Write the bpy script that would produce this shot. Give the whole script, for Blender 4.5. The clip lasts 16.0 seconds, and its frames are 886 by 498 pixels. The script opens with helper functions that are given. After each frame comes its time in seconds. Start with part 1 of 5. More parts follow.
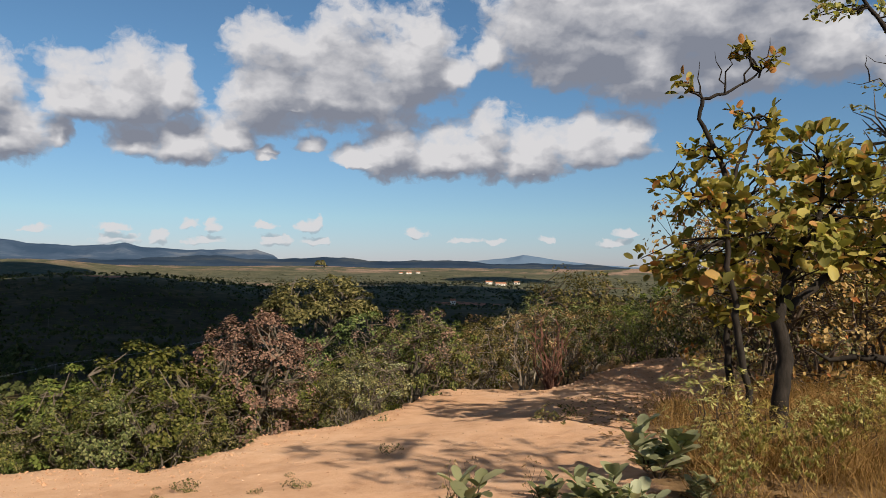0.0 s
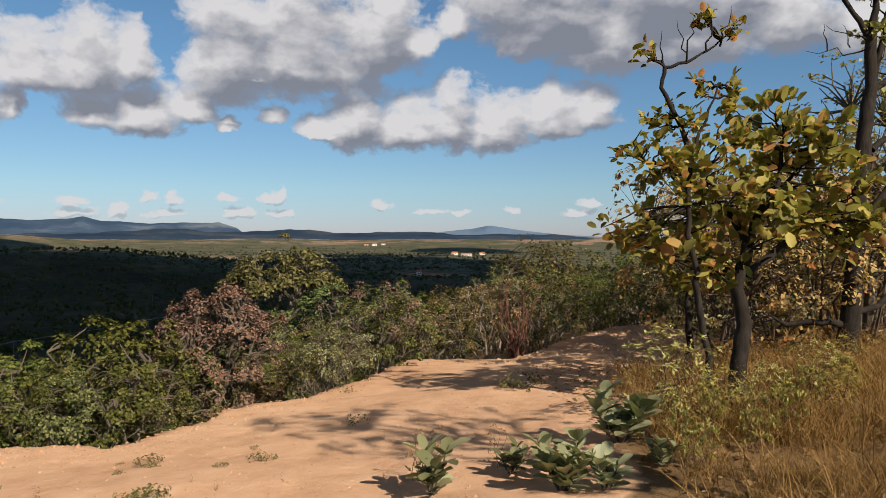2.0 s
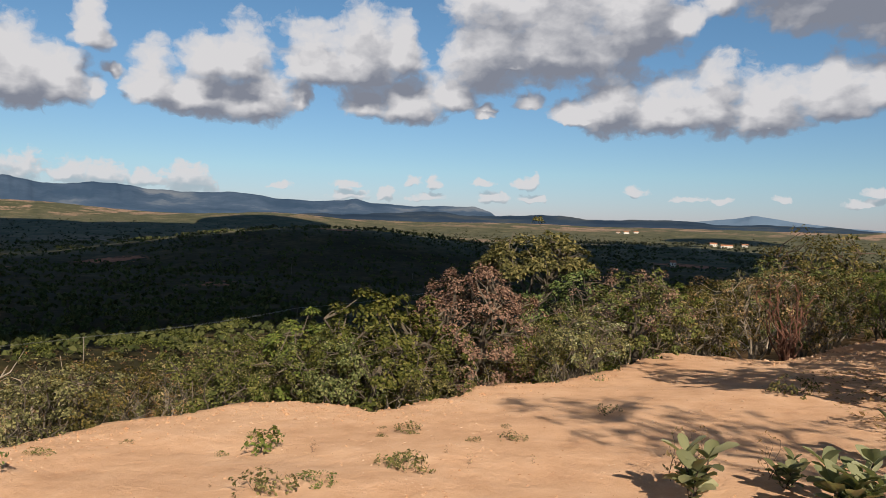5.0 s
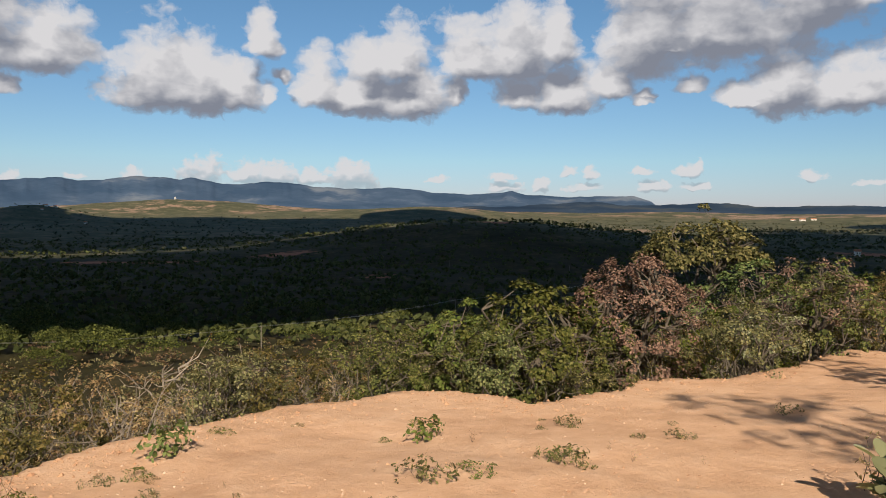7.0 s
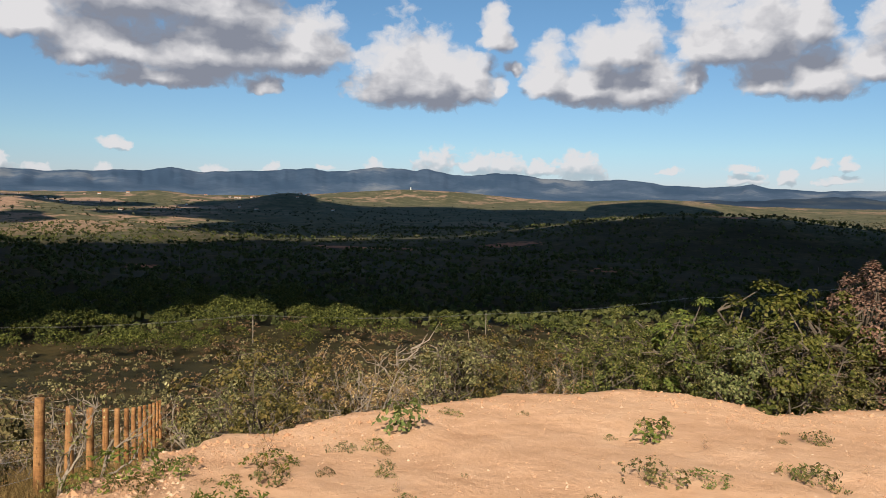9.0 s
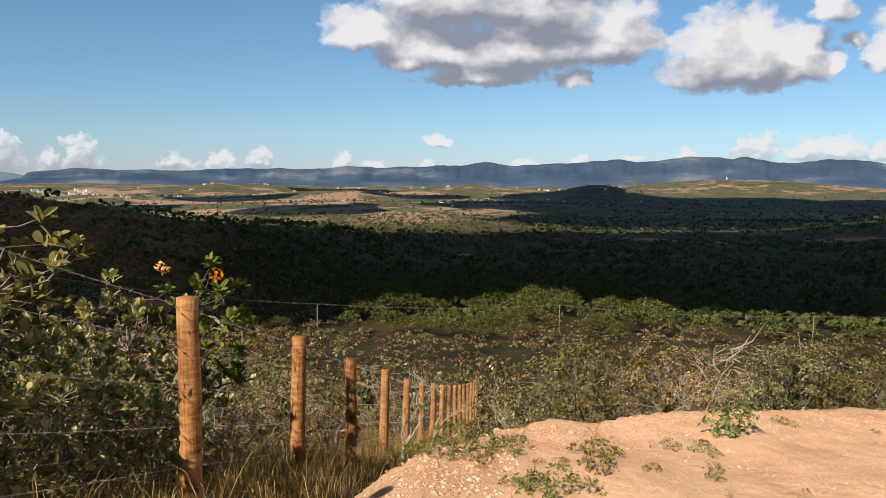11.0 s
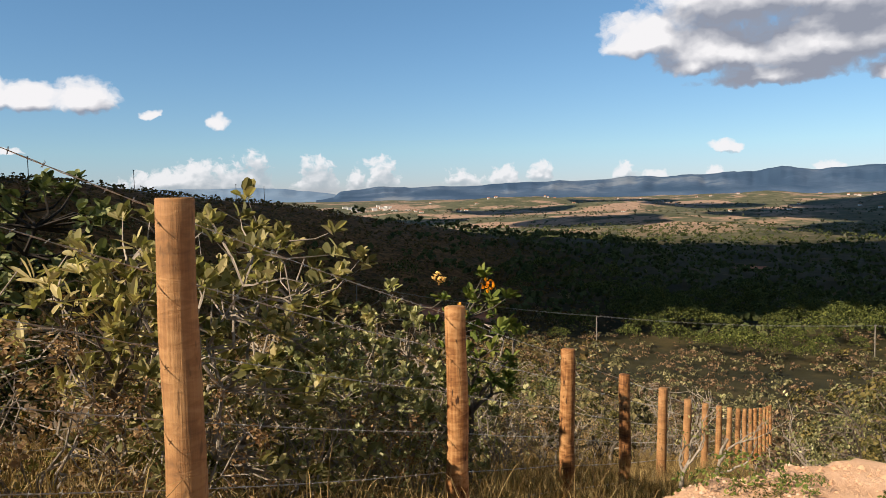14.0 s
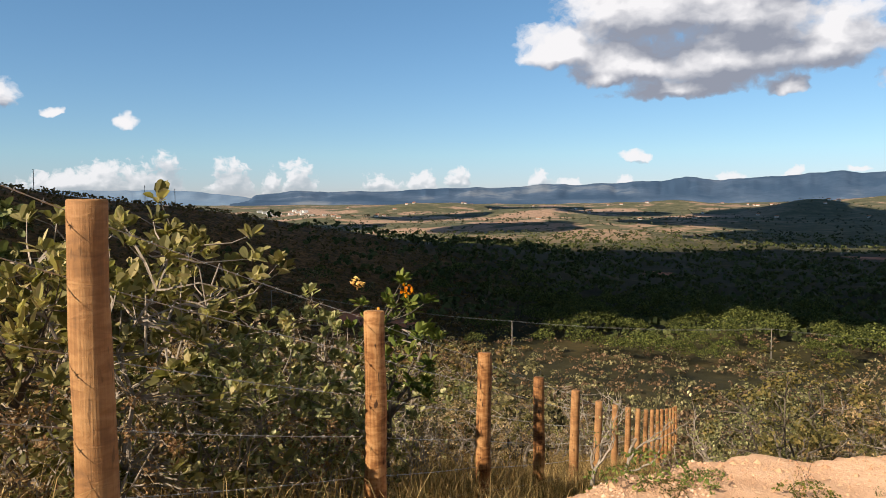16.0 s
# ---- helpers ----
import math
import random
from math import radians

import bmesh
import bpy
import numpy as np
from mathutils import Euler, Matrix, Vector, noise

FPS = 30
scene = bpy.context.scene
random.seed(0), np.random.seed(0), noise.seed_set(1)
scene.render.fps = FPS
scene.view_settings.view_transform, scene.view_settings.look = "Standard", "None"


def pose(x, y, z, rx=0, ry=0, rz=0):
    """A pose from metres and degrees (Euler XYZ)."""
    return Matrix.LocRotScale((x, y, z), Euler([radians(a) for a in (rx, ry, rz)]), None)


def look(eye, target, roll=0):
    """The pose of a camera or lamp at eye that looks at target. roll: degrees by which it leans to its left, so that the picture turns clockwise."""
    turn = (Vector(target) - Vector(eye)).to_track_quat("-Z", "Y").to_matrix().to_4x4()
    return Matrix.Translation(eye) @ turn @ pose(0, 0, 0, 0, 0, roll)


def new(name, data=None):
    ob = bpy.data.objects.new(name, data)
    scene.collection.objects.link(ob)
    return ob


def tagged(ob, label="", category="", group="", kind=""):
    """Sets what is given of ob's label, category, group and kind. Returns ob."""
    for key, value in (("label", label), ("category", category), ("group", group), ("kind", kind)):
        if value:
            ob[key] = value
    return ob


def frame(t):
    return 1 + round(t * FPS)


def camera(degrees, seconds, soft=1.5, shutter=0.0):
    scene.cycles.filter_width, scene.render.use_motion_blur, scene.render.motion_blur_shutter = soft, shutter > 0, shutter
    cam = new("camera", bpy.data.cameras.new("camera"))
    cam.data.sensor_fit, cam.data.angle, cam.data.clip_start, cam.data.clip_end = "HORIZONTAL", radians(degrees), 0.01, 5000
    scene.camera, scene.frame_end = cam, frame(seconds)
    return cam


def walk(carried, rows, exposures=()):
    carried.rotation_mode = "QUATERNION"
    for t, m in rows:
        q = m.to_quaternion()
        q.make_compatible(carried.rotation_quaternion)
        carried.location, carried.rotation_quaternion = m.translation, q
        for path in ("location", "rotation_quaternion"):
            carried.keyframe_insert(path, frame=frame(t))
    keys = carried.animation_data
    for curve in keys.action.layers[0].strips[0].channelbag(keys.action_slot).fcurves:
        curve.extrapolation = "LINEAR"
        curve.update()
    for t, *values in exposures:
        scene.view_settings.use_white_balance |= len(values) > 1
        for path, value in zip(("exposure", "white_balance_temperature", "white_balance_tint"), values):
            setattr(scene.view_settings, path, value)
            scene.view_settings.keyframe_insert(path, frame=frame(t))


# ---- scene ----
import itertools

# ---------------------------------------------------------------- camera
cam = camera(61.0, 16.0, soft=0.35)
walk(cam, [
    (0.0, pose(0.260, -0.049, 1.564, 91.29, -0.67, 0.00)),
    (0.5, pose(0.260, -0.040, 1.562, 90.58, -0.59, -0.17)),
    (1.0, pose(0.260, -0.026, 1.552, 89.82, -0.38, -0.16)),
    (1.5, pose(0.264, -0.048, 1.555, 89.25, -0.12, -0.52)),
    (2.0, pose(0.272, -0.024, 1.557, 89.11, -0.12, -2.62)),
    (2.5, pose(0.275, -0.026, 1.563, 89.20, -0.43, -4.83)),
    (3.0, pose(0.267, -0.024, 1.560, 89.27, -0.80, -4.98)),
    (3.5, pose(0.245, 0.029, 1.551, 89.16, -1.15, -1.39)),
    (4.0, pose(0.231, 0.029, 1.546, 88.78, -1.37, 4.52)),
    (4.5, pose(0.214, 0.078, 1.533, 88.24, -1.55, 10.75)),
    (5.0, pose(0.190, 0.115, 1.523, 87.76, -1.69, 16.32)),
    (5.2, pose(0.188, 0.109, 1.521, 87.76, -1.62, 18.33)),
    (7.5, pose(0.127, 0.224, 1.494, 86.84, -0.40, 31.01)),
    (8.0, pose(0.100, 0.251, 1.488, 86.75, -0.70, 35.37)),
    (8.2, pose(0.091, 0.267, 1.484, 86.52, -0.89, 37.58)),
    (10.3, pose(0.151, -0.036, 1.538, 85.59, -0.94, 58.44)),
    (10.5, pose(0.142, -0.028, 1.535, 85.35, -0.82, 61.20)),
    (11.0, pose(0.126, -0.041, 1.532, 85.11, -0.44, 68.28)),
    (11.5, pose(0.080, -0.018, 1.516, 84.89, -0.14, 74.40)),
    (12.0, pose(0.062, 0.079, 1.508, 84.70, 0.20, 79.34)),
    (12.5, pose(0.024, 0.064, 1.506, 84.75, 0.81, 81.64)),
    (13.0, pose(-0.011, 0.056, 1.505, 85.07, 1.10, 83.43)),
    (13.5, pose(-0.023, 0.059, 1.509, 85.65, 1.20, 85.74)),
    (14.0, pose(-0.009, 0.086, 1.514, 86.12, 1.16, 89.28)),
    (14.5, pose(-0.089, -0.000, 1.512, 86.38, 1.29, 92.93)),
    (15.0, pose(-0.143, -0.022, 1.514, 86.30, 1.24, 95.80)),
    (15.5, pose(-0.119, -0.053, 1.511, 86.20, 0.86, 93.55)),
    (16.0, pose(0.039, 0.071, 1.514, 86.46, 0.42, 83.04)),
], exposures=((0.0, 0.30), (5.2, 0.28), (8.2, 0.36), (11.0, 0.58), (14.5, 0.76), (15.5, 0.84), (16.0, 0.74)))

# ---------------------------------------------------------------- world and sun
SUN_AZ, SUN_EL = 213.0, 36.0          # degrees, counter-clockwise from +y, above the horizon


def bearing(az, d, z=0.0):
    """A place d metres from the middle, az degrees counter-clockwise from +y."""
    a = radians(az)
    return Vector((-math.sin(a) * d, math.cos(a) * d, z))


SUN_WAY = bearing(SUN_AZ, math.cos(radians(SUN_EL)), math.sin(radians(SUN_EL)))
sun_lamp = bpy.data.lights.new("sun", "SUN")
sun_lamp.energy, sun_lamp.angle, sun_lamp.color = 5.0, radians(0.55), (1.0, 0.845, 0.65)
sun = new("sun", sun_lamp)
sun.matrix_world = look(SUN_WAY * 100, (0, 0, 0))

world = bpy.data.worlds.new("world")
scene.world = world
world.use_nodes = True
W = world.node_tree
W.nodes.clear()


def node(tree, kind, inputs=(), op=None):
    """A node with its inputs set; an input may be a value or a socket."""
    n = tree.nodes.new(kind)
    if op:
        n.operation = op
    for k, v in (inputs.items() if isinstance(inputs, dict) else enumerate(inputs)):
        if v is None:
            continue
        if isinstance(v, bpy.types.NodeSocket):
            tree.links.new(v, n.inputs[k])
        else:
            n.inputs[k].default_value = v
    return n


def mth(tree, op, a, b=None, c=None, clamp=False):
    n = node(tree, "ShaderNodeMath", (a, b, c), op)
    n.use_clamp = clamp
    return n.outputs[0]


def vmth(tree, op, a, b=None, c=None):
    n = node(tree, "ShaderNodeVectorMath", (a, b, c), op)
    return n.outputs["Value"] if op in ("LENGTH", "DOT_PRODUCT") else n.outputs[0]


def ramp(tree, fac, *stops, mode="LINEAR"):
    """A colour ramp; stops are (place, grey or colour)."""
    n = node(tree, "ShaderNodeValToRGB", (fac,))
    n.color_ramp.interpolation = mode
    while len(n.color_ramp.elements) < len(stops):
        n.color_ramp.elements.new(0.5)
    for e, (p, c) in zip(n.color_ramp.elements, stops):
        e.position = p
        e.color = (c, c, c, 1) if isinstance(c, (int, float)) else (*c, 1)
    return n.outputs[0]


def mix(tree, fac, a, b, blend="MIX"):
    n = tree.nodes.new("ShaderNodeMix")
    n.data_type, n.blend_type = "RGBA", blend
    for k, v in ((0, fac), (6, a), (7, b)):
        if isinstance(v, bpy.types.NodeSocket):
            tree.links.new(v, n.inputs[k])
        else:
            n.inputs[k].default_value = v if k == 0 else (*v, 1)
    return n.outputs[2]


def noise_tex(tree, vec, scale, detail=4, rough=0.55, distort=0.0):
    return node(tree, "ShaderNodeTexNoise", {"Vector": vec, "Scale": scale, "Detail": detail, "Roughness": rough, "Distortion": distort}).outputs[0]


# the clouds of the sky, each a swelling over a flat base: bearing, height of the base, half width, height (degrees)
CLOUDS = []


def cloud(az, el, w, h):
    CLOUDS.append((az, el, w, h))


cloud(45.9, 7.63, 2.36, 4.58)
cloud(43.2, 7.90, 1.97, 3.20)
cloud(41.3, 8.09, 0.84, 1.21)
cloud(33.8, 10.33, 2.24, 2.76)
cloud(31.4, 10.32, 2.87, 3.40)
cloud(26.1, 10.69, 3.18, 3.99)
cloud(22.8, 10.87, 3.22, 4.91)
cloud(19.8, 11.61, 1.82, 3.65)
cloud(37.3, 8.46, 1.97, 3.23)
cloud(34.5, 7.99, 2.98, 3.23)
cloud(30.5, 7.58, 3.29, 3.60)
cloud(27.2, 8.39, 0.94, 1.68)
cloud(22.3, 8.02, 2.22, 2.27)
cloud(19.3, 7.93, 3.04, 3.40)
cloud(15.9, 8.87, 1.95, 1.89)
cloud(13.2, 8.31, 1.01, 0.46)
cloud(30.0, 7.33, 1.72, 2.02)
cloud(27.0, 8.59, 0.82, 1.24)
cloud(13.1, 11.73, 3.76, 7.22)
cloud(7.6, 12.19, 4.68, 7.31)
cloud(2.3, 13.59, 3.70, 5.87)
cloud(-0.5, 14.12, 2.14, 1.57)
cloud(11.4, 11.41, 1.59, 0.53)
cloud(-3.5, 15.87, 1.47, 1.83)
cloud(-9.5, 14.76, 5.10, 5.04)
cloud(-15.3, 13.52, 4.48, 5.68)
cloud(-21.1, 13.74, 5.15, 5.82)
cloud(-27.3, 13.92, 4.06, 4.92)
cloud(-32.8, 13.26, 3.61, 4.69)
cloud(10.1, 8.70, 1.44, 1.07)
cloud(6.9, 7.88, 2.23, 1.47)
cloud(4.1, 7.78, 2.78, 4.54)
cloud(-0.2, 7.55, 3.89, 3.57)
cloud(-3.4, 7.79, 1.96, 4.85)
cloud(-6.6, 7.45, 3.21, 4.16)
cloud(-10.8, 8.17, 2.74, 3.50)
cloud(-13.9, 8.73, 1.99, 2.70)
cloud(6.3, 7.43, 2.24, 0.35)
cloud(-6.8, 6.94, 0.73, 0.47)
cloud(13.4, 7.94, 1.01, 0.61)
cloud(28.6, 2.21, 1.02, 0.31)
cloud(23.6, 2.41, 1.11, 0.40)
cloud(23.7, 1.50, 1.39, 0.65)
cloud(20.6, 1.66, 0.58, 0.82)
cloud(18.7, 2.72, 0.89, 0.56)
cloud(17.1, 2.56, 0.68, 0.61)
cloud(17.6, 1.56, 1.50, 0.60)
cloud(13.3, 2.86, 1.17, 0.38)
cloud(12.8, 1.66, 1.02, 0.62)
cloud(10.1, 2.76, 1.03, 0.78)
cloud(9.6, 1.67, 1.12, 0.39)
cloud(2.1, 2.34, 0.90, 0.51)
cloud(-1.5, 1.87, 1.31, 0.36)
cloud(-3.9, 1.85, 0.81, 0.28)
cloud(-7.9, 1.88, 0.64, 0.43)
cloud(-13.7, 2.50, 0.77, 0.42)
cloud(-12.7, 1.83, 1.32, 0.35)
cloud(47.7, 7.86, 5.20, 3.79)
cloud(49.0, 8.08, 3.04, 5.38)
cloud(43.4, 8.35, 2.16, 2.48)
cloud(40.1, 9.56, 0.77, 0.69)
cloud(74.0, 10.68, 3.48, 2.48)
cloud(69.1, 9.60, 4.38, 4.14)
cloud(62.4, 9.50, 6.02, 5.07)
cloud(55.6, 9.83, 3.16, 4.33)
cloud(70.7, 8.82, 2.28, 1.10)
cloud(66.1, 7.79, 4.82, 1.05)
cloud(58.5, 7.71, 1.61, 1.05)
cloud(41.6, 11.59, 1.36, 2.72)
cloud(68.8, 3.04, 0.80, 0.62)
cloud(87.3, 1.01, 1.26, 0.88)
cloud(84.2, 1.16, 0.69, 0.90)
cloud(81.5, 1.31, 0.72, 1.03)
cloud(75.6, 1.48, 1.00, 0.98)
cloud(73.2, 1.32, 0.78, 0.31)
cloud(69.5, 1.43, 0.88, 0.54)
cloud(62.3, 1.59, 0.89, 0.55)
cloud(58.0, 1.78, 0.89, 0.70)
cloud(54.2, 2.04, 0.88, 0.31)
cloud(50.6, 2.28, 0.63, 0.54)
cloud(45.9, 2.26, 1.69, 1.50)
cloud(42.8, 2.27, 1.16, 1.04)
cloud(40.5, 2.23, 1.58, 1.24)
cloud(38.1, 2.12, 1.36, 0.72)
cloud(35.1, 2.04, 1.87, 1.33)
cloud(110.1, 1.16, 2.91, 1.17)
cloud(107.0, 1.14, 1.68, 1.94)
cloud(104.9, 1.13, 1.74, 2.08)
cloud(103.2, 1.12, 1.28, 2.96)
cloud(98.6, 1.08, 1.58, 1.86)
cloud(95.7, 1.09, 0.77, 1.14)
cloud(93.8, 1.03, 1.17, 1.83)
cloud(88.0, 1.22, 1.21, 1.09)
cloud(84.8, 1.27, 1.01, 1.09)
cloud(82.0, 1.57, 0.73, 0.78)
cloud(73.7, 1.44, 0.87, 0.35)
cloud(69.0, 3.24, 1.00, 0.64)
cloud(118.1, 7.01, 2.33, 1.41)
cloud(119.7, 7.04, 0.82, 1.74)
cloud(114.4, 6.81, 2.03, 2.16)
cloud(110.1, 6.14, 0.84, 0.45)
cloud(105.7, 5.61, 0.79, 0.76)
cloud(125.1, 4.06, 1.00, 0.88)
cloud(122.6, 5.00, 0.98, 0.48)
cloud(119.3, 3.58, 0.90, 0.32)
cloud(68.3, 3.02, 0.76, 0.55)
cloud(-10.5, 16.5, 8.5, 8.0)
cloud(-20.0, 16.5, 9.0, 8.0)
cloud(61.5, 12.6, 6.5, 6.0)
cloud(68.0, 12.6, 6.0, 6.0)


# one group tells how far inside a cloud a place of the sky lies
G = bpy.data.node_groups.new("cloud_depth", "ShaderNodeTree")
G.interface.new_socket("Place", in_out="INPUT", socket_type="NodeSocketVector")
G.interface.new_socket("Depth", in_out="OUTPUT", socket_type="NodeSocketFloat")
G.interface.new_socket("Body", in_out="OUTPUT", socket_type="NodeSocketFloat")
g_in, g_out = G.nodes.new("NodeGroupInput"), G.nodes.new("NodeGroupOutput")
place = g_in.outputs[0]
ruffle = node(G, "ShaderNodeTexNoise", {"Vector": place, "Scale": 0.9, "Detail": 2.0, "Roughness": 0.5})
place = vmth(G, "ADD", place, vmth(G, "MULTIPLY", vmth(G, "SUBTRACT", ruffle.outputs["Color"], (0.5, 0.5, 0.5)), (1.2, 0.9, 0)))
near_edge = None
for az, el, w, h in CLOUDS:
    q = vmth(G, "MULTIPLY_ADD", place, (1 / w, 1 / h, 0), (-az / w, -el / h, 0))
    q = vmth(G, "MAXIMUM", q, vmth(G, "MULTIPLY", q, (-1, -2.0 if h < 2 else -3.2, 0)))
    q = vmth(G, "LENGTH", q)
    near_edge = q if near_edge is None else mth(G, "SMOOTH_MIN", near_edge, q, 0.30)
flat = vmth(G, "MULTIPLY", place, (0.62, 1.15, 1.0))
puff = noise_tex(G, flat, 0.40, 6, 0.55)
lump_node = G.nodes.new("ShaderNodeTexVoronoi")
lump_node.feature = "SMOOTH_F1"
G.links.new(flat, lump_node.inputs["Vector"])
lump_node.inputs["Scale"].default_value, lump_node.inputs["Detail"].default_value, lump_node.inputs["Roughness"].default_value = 0.44, 2.0, 0.55
lumps = lump_node.outputs[0]
up_in = node(G, "ShaderNodeSeparateXYZ", (place,)).outputs[1]
curl = mth(G, "MULTIPLY", mth(G, "SUBTRACT", noise_tex(G, place, 1.5, 6, 0.6), 0.5), ramp(G, mth(G, "DIVIDE", up_in, 12.0), (0.15, 2.0), (0.5, 0.8), (0.8, 0.5)))
swell = mth(G, "ADD", mth(G, "MULTIPLY", mth(G, "SUBTRACT", puff, 0.5), 1.15), mth(G, "MULTIPLY", mth(G, "SUBTRACT", 0.58, lumps), 0.50))
soft_lump = G.nodes.new("ShaderNodeTexVoronoi")
soft_lump.feature = "SMOOTH_F1"
G.links.new(flat, soft_lump.inputs["Vector"])
soft_lump.inputs["Scale"].default_value, soft_lump.inputs["Detail"].default_value, soft_lump.inputs["Roughness"].default_value = 0.42, 2.0, 0.6
soft_swell = mth(G, "ADD", mth(G, "MULTIPLY", mth(G, "SUBTRACT", noise_tex(G, flat, 0.40, 4, 0.55), 0.5), 1.3), mth(G, "MULTIPLY", mth(G, "SUBTRACT", 0.58, soft_lump.outputs[0]), 0.6))
body = mth(G, "ADD", mth(G, "SUBTRACT", 1.22, near_edge), swell)
G.links.new(mth(G, "ADD", body, curl), g_out.inputs[0])
G.links.new(mth(G, "ADD", mth(G, "SUBTRACT", 1.22, near_edge), mth(G, "MULTIPLY", soft_swell, 0.6)), g_out.inputs[1])

aim = node(W, "ShaderNodeTexCoord").outputs["Generated"]
sep = node(W, "ShaderNodeSeparateXYZ", (aim,))
az_out = mth(W, "MULTIPLY", mth(W, "ARCTAN2", mth(W, "MULTIPLY", sep.outputs[0], -1.0), sep.outputs[1]), 57.2958)
el_out = mth(W, "MULTIPLY", mth(W, "ARCSINE", sep.outputs[2]), 57.2958)
spot = node(W, "ShaderNodeCombineXYZ", (az_out, el_out, 0.0)).outputs[0]


def depth_at(shift):
    g = W.nodes.new("ShaderNodeGroup")
    g.node_tree = G
    near_or_far = ramp(W, mth(W, "DIVIDE", el_out, 10.0), (0.1, 0.22), (0.9, 1.0))
    W.links.new(vmth(W, "ADD", spot, vmth(W, "MULTIPLY", near_or_far, shift)), g.inputs[0])
    return g.outputs


(here, body), (up, body_up) = depth_at((0, 0, 0)), depth_at((0.5, 2.0, 0))
cover = ramp(W, here, (-0.0, 0.0), (0.12, 0.35), (0.28, 0.82), (0.5, 1.0))
cover = mth(W, "MULTIPLY", cover, ramp(W, mth(W, "DIVIDE", el_out, 10.0), (0.0, 0.3), (0.14, 0.78), (0.45, 1.0)))
gain = mth(W, "ADD", mth(W, "MULTIPLY", mth(W, "SUBTRACT", body, body_up), 0.85), mth(W, "MULTIPLY", mth(W, "SUBTRACT", here, up), 0.20))
thick = mth(W, "MAXIMUM", body_up, 0.0)
lit = ramp(W, mth(W, "ADD", gain, mth(W, "MULTIPLY_ADD", thick, -0.58, 0.62)), (0.0, 0.08), (0.25, 0.26), (0.55, 0.58), (0.92, 1.0))
low_sky = ramp(W, mth(W, "DIVIDE", el_out, 10.0), (0.3, 1.0), (0.55, 0.0))
cover = mth(W, "MULTIPLY", cover, mth(W, "SUBTRACT", 1.0, mth(W, "MULTIPLY", low_sky, mth(W, "MULTIPLY_ADD", lit, -0.6, 0.55))))
cloud_colour = mix(W, lit, (0.148, 0.165, 0.212), (0.56, 0.55, 0.56))
sky_node = W.nodes.new("ShaderNodeTexSky")
sky_node.sky_type, sky_node.sun_disc = "NISHITA", False
sky_node.sun_elevation, sky_node.sun_rotation = radians(SUN_EL), radians(-SUN_AZ)
sky_node.altitude, sky_node.air_density, sky_node.dust_density, sky_node.ozone_density = 600.0, 1.0, 0.2, 3.0
sky = sky_node.outputs[0]
tone = ramp(W, mth(W, "DIVIDE", el_out, 30.0), (0.0, (0.045, 0.0465, 0.066)), (0.12, (0.052, 0.061, 0.068)), (0.5, (0.0535, 0.068, 0.072)))
sky = mix(W, 1.0, sky, tone, "MULTIPLY")
out = node(W, "ShaderNodeBackground", (mix(W, cover, sky, cloud_colour), 1.0))
W.links.new(out.outputs[0], node(W, "ShaderNodeOutputWorld").inputs[0])

# ---------------------------------------------------------------- materials
def material(name, rough=0.8, spec=0.3):
    m = bpy.data.materials.new(name)
    m.use_nodes = True
    t = m.node_tree
    b = t.nodes["Principled BSDF"]
    b.inputs["Roughness"].default_value = rough
    b.inputs["Specular IOR Level"].default_value = spec
    return m, t, b


def bump(t, b, height, strength=0.5, dist=0.05):
    n = node(t, "ShaderNodeBump", {"Strength": strength, "Distance": dist, "Height": height})
    t.links.new(n.outputs[0], b.inputs["Normal"])


def obj_coord(t):
    return node(t, "ShaderNodeTexCoord").outputs["Object"]


def attribute(t, name):
    n = t.nodes.new("ShaderNodeAttribute")
    n.attribute_name = name
    return n.outputs["Fac"]


def leaf_material(name, c1, c2, c3, rough=0.6, glow=0.16, extra=None):
    """Leaves: each takes its own tint; thin, so that light comes through."""
    m, t, b = material(name, rough, 0.18)
    isl = node(t, "ShaderNodeNewGeometry").outputs["Random Per Island"]
    who = node(t, "ShaderNodeObjectInfo").outputs["Random"]
    col = ramp(t, isl, (0.0, c1), (0.55, c2), (1.0, c3)) if not extra else ramp(t, isl, (0.0, c1), (0.45, c2), (0.80, c3), (0.90, extra), (1.0, extra))
    hue = node(t, "ShaderNodeHueSaturation", {"Hue": mth(t, "MULTIPLY_ADD", who, 0.035, 0.477), "Saturation": mth(t, "MULTIPLY_ADD", who, -0.3, 1.1), "Value": mth(t, "MULTIPLY_ADD", who, 0.5, 0.75), "Color": col}).outputs[0]
    t.links.new(hue, b.inputs["Base Color"])
    tr = node(t, "ShaderNodeBsdfTranslucent", {"Color": mix(t, 1.0, hue, (1.0, 1.1, 0.6), "MULTIPLY")})
    ms = node(t, "ShaderNodeMixShader", (glow, b.outputs[0], tr.outputs[0]))
    t.links.new(ms.outputs[0], t.nodes["Material Output"].inputs[0])
    return m


def bark_material(name, c1, c2, scale=14.0):
    m, t, b = material(name, 0.9, 0.2)
    v = node(t, "ShaderNodeMapping", {"Vector": obj_coord(t), "Scale": (1, 1, 0.35)}).outputs[0]
    n = noise_tex(t, v, scale, 6, 0.65)
    n2 = noise_tex(t, v, scale * 0.15, 2)
    t.links.new(ramp(t, mth(t, "ADD", mth(t, "MULTIPLY", n, 0.7), mth(t, "MULTIPLY", n2, 0.3)), (0.32, c1), (0.68, c2)), b.inputs["Base Color"])
    bump(t, b, n, 0.8, 0.02)
    return m


